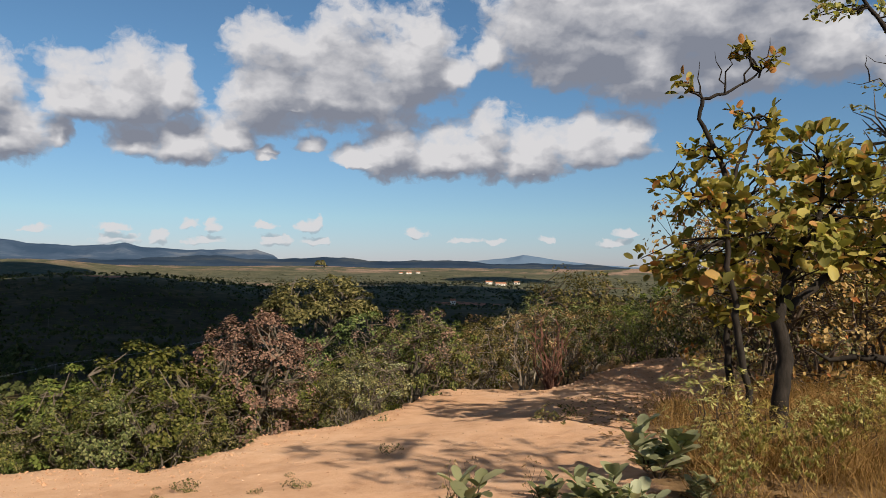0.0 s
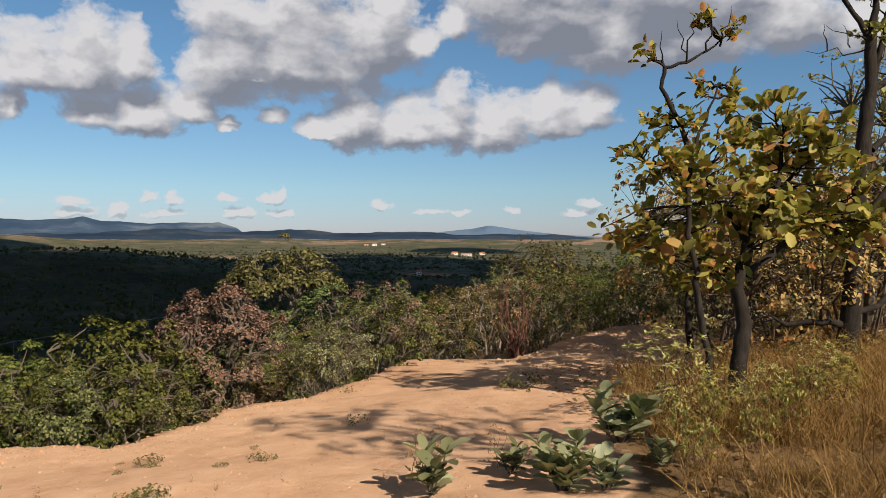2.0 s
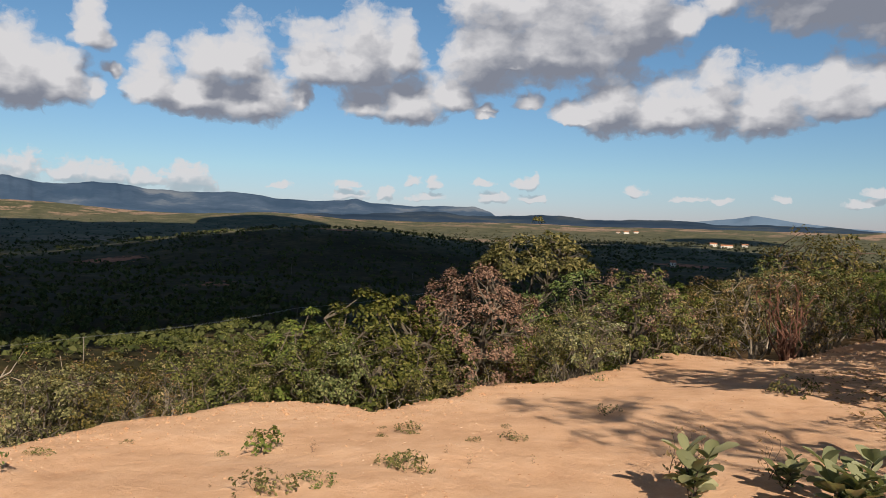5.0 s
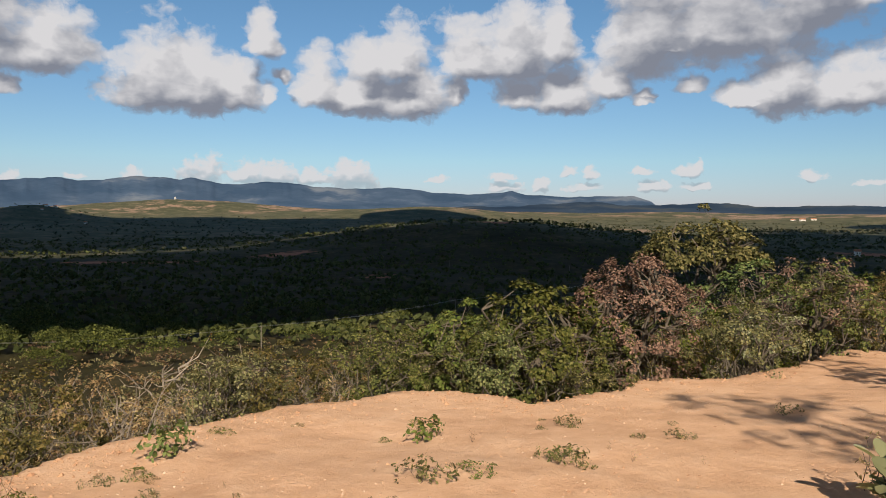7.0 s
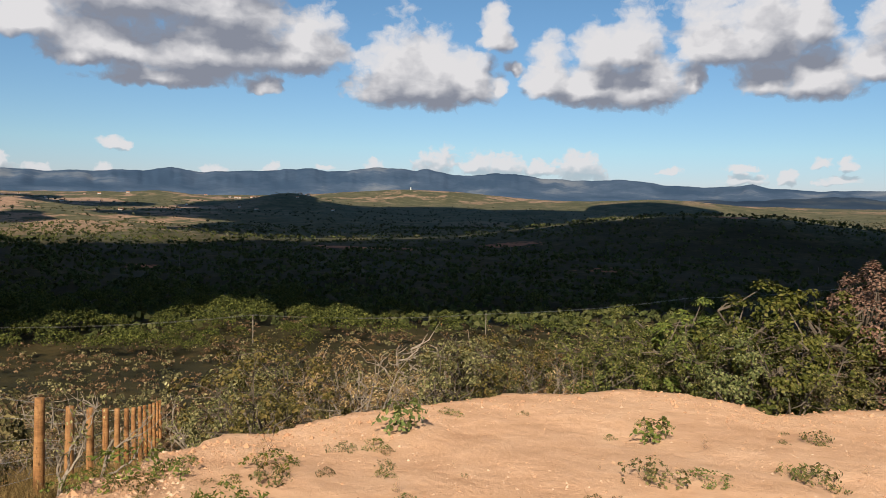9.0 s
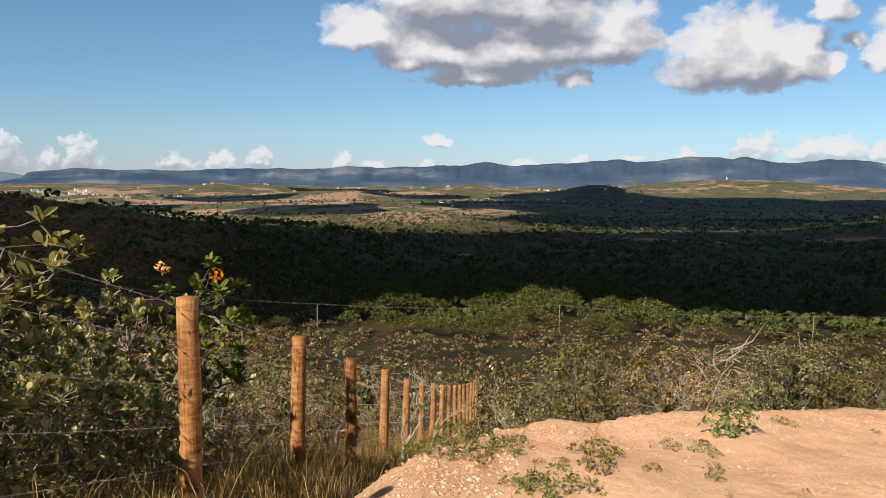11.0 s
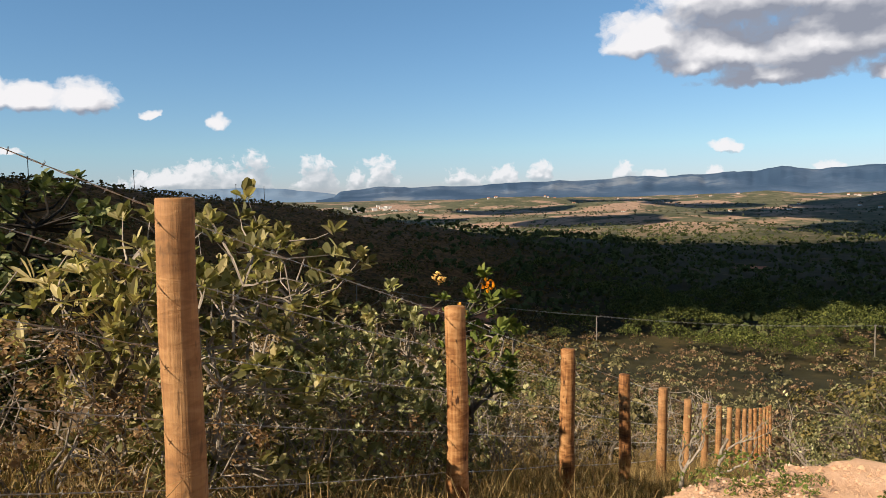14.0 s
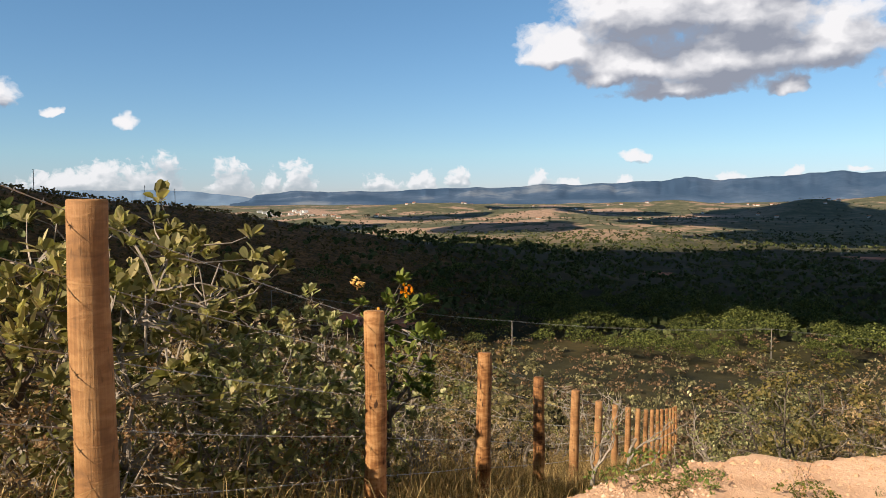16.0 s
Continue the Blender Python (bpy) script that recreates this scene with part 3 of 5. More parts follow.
# ---------------------------------------------------------------- the ground: one sheet to the horizon
def build_ground():
    az = np.concatenate([np.arange(-46, 132, 0.45), np.arange(132, 314, 3.0)])
    ds = [0.35]
    while ds[-1] < 4900:
        ds.append(ds[-1] * (1.021 if ds[-1] < 26 else 1.04))
    ds = np.array(ds)
    a, d = np.meshgrid(np.radians(az), ds, indexing="ij")
    x, y = -np.sin(a) * d, np.cos(a) * d
    z = land(x, y)
    na, nd = a.shape
    vs = np.stack([x.ravel(), y.ravel(), z.ravel()], 1).tolist() + [(0.0, 0.0, height(0, 0))]
    i, j = np.meshgrid(np.arange(na), np.arange(nd - 1), indexing="ij")
    i2 = (i + 1) % na
    fs = np.stack([i * nd + j, i * nd + j + 1, i2 * nd + j + 1, i2 * nd + j], -1).reshape(-1, 4).tolist()
    fs += [(na * nd, k * nd, ((k + 1) % na) * nd) for k in range(na)]
    me = mesh_from("ground", vs, fs, EARTH, True)
    x, y = np.append(x.ravel(), 0), np.append(y.ravel(), 0)
    dd, aa = np.hypot(x, y), wrap(np.degrees(np.arctan2(-x, y)))
    patch = lambda a0, d0, wa, wd: np.exp(-((aa - a0) / wa) ** 2 - ((dd - d0) / wd) ** 2)
    bare = red_soil(aa, dd)
    for name, val in (("sand", sand_share(x, y)), ("gravel", np.exp(-((aa + 17) / 8) ** 2) * smooth(9, 12, dd) + np.exp(-((aa - 74) / 12) ** 2) * smooth(8, 6.5, dd)),
                      ("far", smooth(25, 90, dd)), ("fields", np.clip(smooth(900, 1500, dd) * smooth(56, 66, aa) + patch(33, 1500, 9, 260) + 0.9 * patch(16, 1700, 9, 300) + smooth(2700, 3000, dd), 0, 1)), ("bare", bare), ("hillside", smooth(78, 90, aa) * smooth(40, 90, dd) * smooth(560, 430, dd)), ("plain", smooth(820, 1250, dd + 160 * wobble(x, y, 120, 2)))):
        at = me.attributes.new(name, "FLOAT", "POINT")
        at.data.foreach_set("value", np.asarray(val, np.float32))
    return tagged(new("ground", me), "bare orange earth sloping down to a wooded valley plain", "ground", kind="structure")


build_ground()


def mountain_range(name, label, az0, az1, d0, d1, profile_az, profile_el, mat, seed, rough=0.22, step=0.18):
    """A range with a foot at d0, a crest at d1 and a far side."""
    r = np.random.RandomState(seed)
    az = np.arange(az0, az1, step)
    el = np.interp(az, profile_az, profile_el)
    jag = sum(np.sin(az * f * 2.1 + r.rand() * 6) / f for f in (0.35, 0.62, 1.3, 2.3, 4.1)) * rough
    crest = np.tan(np.radians(np.maximum(el * (1 + 0.07 * jag) + 0.03 * jag, 0.02))) * d1
    rows = np.linspace(0, 1.25, 14)
    vs, fs = [], []
    for i, a in enumerate(az):
        for j, s in enumerate(rows):
            d = d0 + (d1 - d0) * s
            up = s ** 1.15 if s <= 1 else max(0.0, 1 - (s - 1) * 3)
            gully = 0.10 * math.sin(a * 1.3 + seed) * math.sin(a * 0.7 + s * 3) + 0.05 * math.sin(a * 3.7 + s * 5) + 0.16 * noise.noise((a * 0.9, s * 0.8, seed)) + 0.10 * noise.noise((a * 2.6, s * 1.2, seed))
            z = crest[i] * up * (1 + gully * math.sin(math.pi * min(s, 1)))
            vs.append(tuple(bearing(a, d, z + (-14 if s == 0 else 0))))
    n = len(rows)
    for i in range(len(az) - 1):
        for j in range(n - 1):
            fs.append((i * n + j, (i + 1) * n + j, (i + 1) * n + j + 1, i * n + j + 1))
    return tagged(new(name, mesh_from(name, vs, fs, mat, True)), label, "mountains", kind="structure")


mountain_range("mountain_range", "long mountain range beyond the plain, tinted blue for haze", 9, 99, 3900, 4550,
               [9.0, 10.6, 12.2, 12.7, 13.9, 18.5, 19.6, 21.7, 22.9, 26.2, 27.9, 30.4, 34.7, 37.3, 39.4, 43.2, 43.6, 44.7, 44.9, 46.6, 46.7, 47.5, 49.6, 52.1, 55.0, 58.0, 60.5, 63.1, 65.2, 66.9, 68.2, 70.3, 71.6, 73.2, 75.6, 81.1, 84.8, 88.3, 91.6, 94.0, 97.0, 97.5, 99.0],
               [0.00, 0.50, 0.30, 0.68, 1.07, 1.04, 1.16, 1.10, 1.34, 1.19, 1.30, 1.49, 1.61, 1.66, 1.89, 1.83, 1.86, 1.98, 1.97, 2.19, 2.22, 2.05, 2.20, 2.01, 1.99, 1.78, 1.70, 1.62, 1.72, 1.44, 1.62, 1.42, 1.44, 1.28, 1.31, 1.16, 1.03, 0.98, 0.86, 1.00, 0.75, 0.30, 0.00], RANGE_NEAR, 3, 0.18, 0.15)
mountain_range("mountain_range", "lone mountain far across the plain, tinted pale blue for haze", -16, 3, 4300, 4750,
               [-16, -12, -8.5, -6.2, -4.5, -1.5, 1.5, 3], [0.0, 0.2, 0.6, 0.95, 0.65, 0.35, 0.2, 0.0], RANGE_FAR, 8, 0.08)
mountain_range("mountain_range", "mountain ridge behind the near hill, tinted pale blue for haze", 95, 128, 4300, 4750,
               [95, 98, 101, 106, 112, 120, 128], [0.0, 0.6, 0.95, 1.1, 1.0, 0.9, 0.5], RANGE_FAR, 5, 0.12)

mountain_range("hill_range", "low hills at the edge of the plain, tinted dark blue for haze", -14, 30, 3700, 4150,
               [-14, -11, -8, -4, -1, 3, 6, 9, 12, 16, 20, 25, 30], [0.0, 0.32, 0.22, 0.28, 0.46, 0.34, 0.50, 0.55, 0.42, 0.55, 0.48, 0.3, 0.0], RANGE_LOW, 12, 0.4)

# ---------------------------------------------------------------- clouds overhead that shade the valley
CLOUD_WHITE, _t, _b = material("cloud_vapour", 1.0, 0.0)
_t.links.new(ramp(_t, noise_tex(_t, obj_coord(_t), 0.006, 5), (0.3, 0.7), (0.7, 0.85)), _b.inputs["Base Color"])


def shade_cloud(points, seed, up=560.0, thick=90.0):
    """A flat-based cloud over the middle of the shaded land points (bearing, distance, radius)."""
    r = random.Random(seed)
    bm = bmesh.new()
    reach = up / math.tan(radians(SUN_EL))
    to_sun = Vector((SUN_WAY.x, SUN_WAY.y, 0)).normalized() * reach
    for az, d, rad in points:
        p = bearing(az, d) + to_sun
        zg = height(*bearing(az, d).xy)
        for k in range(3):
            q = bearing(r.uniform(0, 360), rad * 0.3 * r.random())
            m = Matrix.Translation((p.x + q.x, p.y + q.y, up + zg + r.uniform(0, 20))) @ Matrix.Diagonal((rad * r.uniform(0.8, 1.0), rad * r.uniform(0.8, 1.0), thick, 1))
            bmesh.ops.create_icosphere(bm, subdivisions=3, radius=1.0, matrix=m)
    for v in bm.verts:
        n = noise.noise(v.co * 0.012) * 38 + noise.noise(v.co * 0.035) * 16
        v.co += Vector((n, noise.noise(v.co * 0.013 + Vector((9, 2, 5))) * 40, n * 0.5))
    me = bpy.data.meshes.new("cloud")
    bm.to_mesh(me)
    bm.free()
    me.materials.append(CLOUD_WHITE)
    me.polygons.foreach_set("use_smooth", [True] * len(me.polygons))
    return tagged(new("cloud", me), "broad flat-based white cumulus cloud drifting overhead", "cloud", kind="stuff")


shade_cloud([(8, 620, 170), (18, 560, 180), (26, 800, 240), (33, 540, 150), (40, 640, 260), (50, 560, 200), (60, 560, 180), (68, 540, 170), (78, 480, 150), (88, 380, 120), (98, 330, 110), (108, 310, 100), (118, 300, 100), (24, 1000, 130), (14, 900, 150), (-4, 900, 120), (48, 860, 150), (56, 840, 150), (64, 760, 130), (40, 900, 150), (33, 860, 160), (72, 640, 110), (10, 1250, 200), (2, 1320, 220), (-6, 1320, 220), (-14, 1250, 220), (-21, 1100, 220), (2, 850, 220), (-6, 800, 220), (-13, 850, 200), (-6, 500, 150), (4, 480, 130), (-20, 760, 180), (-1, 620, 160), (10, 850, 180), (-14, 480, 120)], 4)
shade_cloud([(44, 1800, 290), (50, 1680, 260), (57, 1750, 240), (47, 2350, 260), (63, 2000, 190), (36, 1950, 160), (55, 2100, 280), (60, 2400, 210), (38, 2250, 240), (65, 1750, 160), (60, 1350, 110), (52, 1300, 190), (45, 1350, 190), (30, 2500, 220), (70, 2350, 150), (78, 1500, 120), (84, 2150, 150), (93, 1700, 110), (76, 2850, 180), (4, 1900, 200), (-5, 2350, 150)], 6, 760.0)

# ---------------------------------------------------------------- shrubs and trees
def crooked(r, a, b, n, amount):
    """Points of a crooked line from a to b."""
    reach = (b - a).length
    pts = [a + (b - a) * i / n + rand_way(r) * amount * reach * math.sin(math.pi * i / n) for i in range(n + 1)]
    pts[0], pts[-1] = a.copy(), b.copy()
    return pts


def bush_mesh(seed, tall, wide, leaf_mat, bark, limbs=6, clusters=64, per=24, leaf=0.085, ratio=0.5, low=0.15, shape=0, trunk=0.0, thick=0.026, lean=(0.0, 0.0), puff=0.16, upright=0.35, bare=0):
    """Crooked limbs that end in many small clusters of leaves, in an uneven crown with gaps."""
    r = random.Random(seed)
    wood, crown = Soup(), Soup()
    fork = Vector((0, 0, -0.15))
    if trunk:
        fork = Vector((lean[0], lean[1], trunk))
        pts = crooked(r, Vector((0, 0, -0.2)), fork, 6, 0.07)
        wood.tube(pts, [thick * (2.0 - 0.9 * i / 6) for i in range(7)], 8)
    arms = []
    for k in range(limbs):
        a = 6.283 * k / limbs + r.uniform(-0.4, 0.4)
        u = r.uniform(0.45, 1.0)
        tip = Vector((lean[0] + math.cos(a) * wide * 0.42 * u, lean[1] + math.sin(a) * wide * 0.42 * u, tall * r.uniform(0.62, 0.88)))
        pts = crooked(r, fork, tip, 7, 0.09)
        wood.tube(pts, [thick * (1 - 0.72 * i / 7) * (1.0 if trunk else 0.9) for i in range(8)], 6)
        arms.append(pts)
    lob = [r.uniform(0, 6.283) for _ in range(3)]
    for k in range(clusters + bare):
        a = r.uniform(0, 6.283)
        rho = r.random() ** 0.55
        lobe = 1 + 0.16 * math.sin(2 * a + lob[0]) + 0.12 * math.sin(3 * a + lob[1])
        top = tall - min(0.42 * tall, 0.32 * wide) * rho * rho + min(0.1 * tall, 0.08 * wide) * math.sin(4 * a + lob[2] + rho * 5)
        z = top - (top - tall * low) * r.random() ** (1.4 if shape else 2.4)
        c = Vector((lean[0] + math.cos(a) * wide * 0.5 * rho * lobe, lean[1] + math.sin(a) * wide * 0.5 * rho * lobe, z))
        arm = min(arms, key=lambda q: min((c - q[4]).length, (c - q[7]).length))
        start = min(arm[2:], key=lambda q: (c - q).length + max(0, q.z - c.z))
        pts = crooked(r, start, c, 2, 0.16)
        wood.tube(pts, [thick * 0.32, thick * 0.24, thick * 0.1], 3)
        out = (c - Vector((lean[0], lean[1], tall * 0.35))).normalized()
        if k >= clusters:
            continue
        size = puff * wide * 0.5 * r.uniform(0.65, 1.3)
        for _ in range(int(per * r.uniform(0.6, 1.3))):
            s = leaf * r.uniform(0.6, 1.3)
            if shape == 1:
                # a rosette of leaves at the twig's end
                lw = (out * 0.5 + rand_way(r) * 0.95 + Vector((0, 0, upright))).normalized()
                nn = (Vector((0, 0, 1.0)) + rand_way(r) * 0.6 - lw * 0.4).normalized()
                q = c + rand_way(r) * size * 0.3
            else:
                # a clump whose leaves overlap like scales
                w = rand_way(r)
                if w.dot(out) < -0.25:
                    w = -w
                q = c + Vector((w.x, w.y, w.z * 0.75)) * size * r.uniform(0.6, 1.12)
                nn = (w * 0.8 + out * 0.45 + Vector((0, 0, upright)) + rand_way(r) * 0.45).normalized()
                lw = rand_way(r)
                lw = (lw - nn * lw.dot(nn)).normalized() + nn * r.uniform(-0.1, 0.35)
                lw.normalize()
            if abs(nn.dot(lw)) > 0.95:
                nn = rand_way(r)
            crown.leaf(q, lw, nn, s, s * ratio, shape)
    return wood.mesh("trunk", bark), crown.mesh("crown", leaf_mat)


def shrub(name, meshes, x, y, size=1.0, turn=0.0, label="", category="shrub", group="", sink=0.0):
    ob = empty(name, pose(x, y, height(x, y) - sink, 0, 0, turn) @ Matrix.Scale(size, 4))
    part("trunk", meshes[0], ob)
    part("crown", meshes[1], ob)
    return tagged(ob, label, category, group)


KINDS = {
    "green": [bush_mesh(s, 2.0, 2.4, LEAF_GREEN, BARK_GREY, 6, 58, 46, 0.063, 0.72, 0.2, puff=0.125) for s in (11, 12, 13)],
    "olive": [bush_mesh(s, 1.9, 2.4, LEAF_OLIVE, BARK_GREY, 7, 56, 46, 0.060, 0.70, 0.2, puff=0.12) for s in (21, 22, 23)],
    "fresh": [bush_mesh(s, 2.0, 2.2, LEAF_FRESH, BARK_GREY, 6, 56, 46, 0.063, 0.72, 0.2, puff=0.125) for s in (31, 32)],
    "dry": [bush_mesh(s, 1.8, 2.3, LEAF_DRY, BARK_PALE, 8, 46, 34, 0.052, 0.6, 0.2, puff=0.12, bare=12) for s in (41, 42)],
    "bare": [bush_mesh(s, 1.7, 2.0, LEAF_DRY, BARK_PALE, 8, 14, 12, 0.05, 0.5, bare=50, thick=0.034) for s in (51, 52)],
    "grey": [bush_mesh(s, 1.8, 1.9, LEAF_PALE, BARK_PALE, 8, 170, 12, 0.086, 0.58, 0.04, 1, thick=0.022, puff=0.11, upright=0.6, bare=6) for s in (55, 56, 57)],
}
FAR_KINDS = [bush_mesh(70, 2.2, 2.9, LEAF_SCRUB, BARK_GREY, 4, 42, 30, 0.095, 0.75, 0.2, puff=0.13), bush_mesh(71, 2.3, 2.8, LEAF_GREEN, BARK_GREY, 4, 42, 30, 0.095, 0.75, 0.2, puff=0.13), bush_mesh(72, 2.2, 2.8, LEAF_BROWN, BARK_PALE, 5, 36, 26, 0.085, 0.7, 0.2, puff=0.13, bare=24), bush_mesh(73, 2.6, 2.8, LEAF_OLIVE, BARK_GREY, 4, 42, 30, 0.095, 0.75, 0.3, puff=0.13), bush_mesh(74, 2.4, 2.4, LEAF_BROWN, BARK_PALE, 7, 8, 10, 0.06, 0.5, 0.3, thick=0.05, bare=46)]
KIND_LABEL = {"green": "leafy green savanna shrub with thin grey stems", "olive": "dusty olive-green savanna shrub on the slope", "fresh": "bright fresh-green savanna shrub", "dry": "brownish half-dry shrub with pale twigs", "bare": "nearly leafless grey shrub with crooked twigs", "grey": "grey-green broad-leaved shrub with pale crooked stems"}
placed, far_spots = [], []
FENCE_OUT = Vector((-0.4604, -0.8877, 0))


def scatter(count, az_range, over_range, mixk, size_range, seed, gap=1.15, far=False):
    r = random.Random(seed)
    got = tries = 0
    while got < count and tries < count * 40:
        tries += 1
        az = r.uniform(*az_range)
        e = float(np.interp(az, EDGE_AZ, EDGE_D))
        d = e + over_range[0] * (over_range[1] / over_range[0]) ** r.random()
        p = bearing(az, d)
        s = r.uniform(*size_range)
        if p.dot(FENCE_OUT) > -0.7 and p.dot(FENCE_OUT) < 2.9 and az > 50 and d < 46:
            continue
        if any((p.x - q[0]) ** 2 + (p.y - q[1]) ** 2 < (gap * 0.5 * (s + q[2])) ** 2 for q in placed):
            continue
        placed.append((p.x, p.y, s))
        if far:
            far_spots.append((r.randrange(len(FAR_KINDS)), pose(p.x, p.y, height(p.x, p.y), 0, 0, r.uniform(0, 360)) @ Matrix.Scale(s, 4)))
        else:
            kind = r.choice(mixk)
            shrub("shrub", r.choice(KINDS[kind]), p.x, p.y, s, r.uniform(0, 360), KIND_LABEL[kind], "shrub", "shrubs on the slope")
        got += 1


def keep_clear(x, y, s):
    placed.append((x, y, s))


# the tall dull-red tree and its neighbours beyond the bare earth
def tree(label, seed, x, y, tall, wide, leaf_mat, bark, trunk, lean=(0, 0), thick=0.05, clusters=110, per=24, leaf=0.09, low=0.45, limbs=7, puff=0.12, bare=20, category="tree", turn=0.0, ratio=0.5, shape=0):
    m = bush_mesh(seed, tall, wide, leaf_mat, bark, limbs, clusters, per, leaf, ratio, low, shape, trunk, thick, lean, puff, 0.3, bare)
    keep_clear(x, y, 0.8)
    return shrub("tree", m, x, y, 1.0, turn, label, category)


def to_top(az, d, z):
    """Bearing, distance and the height of the top give a tree's place and its height."""
    p = bearing(az, d)
    return p.x, p.y, z - height(p.x, p.y)


rx, ry, tall = to_top(13.4, 12.4, 0.66)
tree("dull red-brown leafed tree with a leaning grey trunk", 301, rx - 0.25, ry, tall, 2.5, LEAF_RED, BARK_GREY, tall * 0.38, (0.35, 0.1), 0.050, 190, 60, 0.050, 0.30, 11, 0.12, 20, ratio=0.65)
for _a, _d in ((13.4, 11.2), (15.6, 11.4), (11.2, 11.6), (13.5, 10.4)):
    keep_clear(*bearing(_a, _d).xy, 0.75)
for az, d, z, wide, mat, sd, lab in ((20.2, 11.0, 0.34, 2.3, LEAF_GREEN, 321, "dense dome-shaped green tree below the bare earth"), (25.6, 11.6, -0.08, 2.2, LEAF_FRESH, 322, "low rounded yellow-green tree below the bare earth"), (17.4, 12.2, 0.10, 1.9, LEAF_GREEN, 323, "dark green bushy tree beside the red one")):
    rx, ry, tall = to_top(az, d, z)
    tree(lab, sd, rx, ry, tall, wide, mat, BARK_GREY, tall * 0.3, (0.1, 0.0), 0.045, 96, 52, 0.062, 0.12, 8, 0.12, 6, ratio=0.72)
rx, ry, tall = to_top(9.3, 19.0, 1.32)
tree("tall olive-crowned tree behind the red one", 302, rx, ry, tall, 3.1, LEAF_OLIVE, BARK_GREY, tall * 0.55, (0.2, 0.0), 0.07, 96, 60, 0.095, 0.78, 10, 0.13, 6, ratio=0.75)
tree("wide dark olive tree on the slope", 303, 4.2, 23.0, 2.9, 4.2, LEAF_OLIVE, BARK_BROWN, 0.9, (0.2, 0), 0.07, 84, 46, 0.085, 0.35, 8, 0.12, 6, ratio=0.72)
tree("fresh green tree with a round crown", 304, -1.6, 17.0, 2.7, 2.6, LEAF_FRESH, BARK_GREY, 0.9, (0, 0), 0.05, 60, 44, 0.075, 0.35, 7, 0.13, 4, ratio=0.72)
tree("yellow-green tree on the lower slope", 305, -7.9, 15.2, 1.9, 2.2, LEAF_FRESH, BARK_GREY, 0.8, (0.1, 0), 0.045, 56, 44, 0.07, 0.35, 7, 0.13, 4, ratio=0.72)
tree("broad green tree on the lower slope", 306, -7.1, 17.6, 2.7, 3.0, LEAF_GREEN, BARK_GREY, 1.1, (0, 0), 0.06, 70, 46, 0.08, 0.4, 7, 0.13, 4, ratio=0.72)
tree("bare pale grey tree with crooked limbs", 307, -13.4, 12.2, 3.0, 2.0, LEAF_DRY, BARK_PALE, 1.6, (0.2, 0.1), 0.05, 16, 10, 0.05, 0.4, 6, 0.12, 30)
tree("bare pale grey tree leaning over the slope", 308, -10.2, 10.6, 2.3, 2.4, LEAF_DRY, BARK_PALE, 0.7, (-0.3, 0.2), 0.05, 10, 8, 0.05, 0.3, 6, 0.12, 30)
tree("dead bush of upright brownish-red stems", 309, 2.3, 14.2, 1.5, 1.2, LEAF_RED, BARK_RED, 0.0, (0, 0), 0.022, 8, 8, 0.045, 0.6, 22, 0.1, 26, "shrub")
tree("reddish-brown dry-leaved tree among the shrubs", 310, -0.2, 14.6, 2.0, 2.4, LEAF_RED, BARK_GREY, 0.6, (0, 0), 0.04, 56, 44, 0.05, 0.35, 8, 0.11, 20)
tree("pale grey twiggy shrub at the edge of the earth", 311, -0.9, 12.6, 1.35, 1.5, LEAF_GREY, BARK_GREY, 0.0, (0, 0), 0.026, 30, 22, 0.06, 0.35, 9, 0.11, 40, "shrub")

def snag(seed, az, d, tall):
    """A crooked, nearly bare tree with pale limbs."""
    r = random.Random(seed)
    wood, crown, tips = Soup(), Soup(), []
    grow(r, wood, Vector((0, 0, -0.15)), Vector((r.uniform(-0.3, 0.3), r.uniform(-0.3, 0.3), 1)), tall * 0.5, 0.042, 3, tips, 0.42, (2, 3), 0.95, 0.35, 7, 0.62)
    dress(r, crown, tips[::2], 5, 0.055, 0.6, 0.09)
    p = bearing(az, d)
    keep_clear(p.x, p.y, 0.4)
    shrub("tree", (wood.mesh("trunk", BARK_PALE), crown.mesh("crown", LEAF_PALE)), p.x, p.y, 1.0, 0, "crooked pale-limbed tree almost without leaves", "tree", "bare trees on the slope")


for k, (az, d, tall) in enumerate(((66, 9.5, 1.5), (60.5, 10.5, 1.7), (63, 13.5, 2.2), (57, 9.6, 1.3), (52, 11, 1.6), (72, 9.0, 1.4), (69, 14, 2.4), (47, 10.5, 1.5), (42, 11, 1.3), (76, 13, 2.0), (6.5, 13.0, 1.1), (54, 16, 2.4))):
    snag(800 + k, az, d, tall)
scatter(66, (-24, 12), (0.7, 12), ["green", "olive", "olive", "green", "dry", "fresh", "olive"], (0.7, 1.05), 1)
scatter(72, (12, 34), (0.7, 12), ["green", "green", "olive", "fresh", "olive", "green"], (0.5, 0.82), 7, 1.0)
scatter(128, (34, 72), (0.7, 26), ["olive", "dry", "olive", "olive", "bare", "olive", "dry", "dry"], (0.42, 0.72), 2, 0.9)
scatter(145, (-30, 100), (9, 50), [], (0.7, 1.15), 3, 1.3, True)


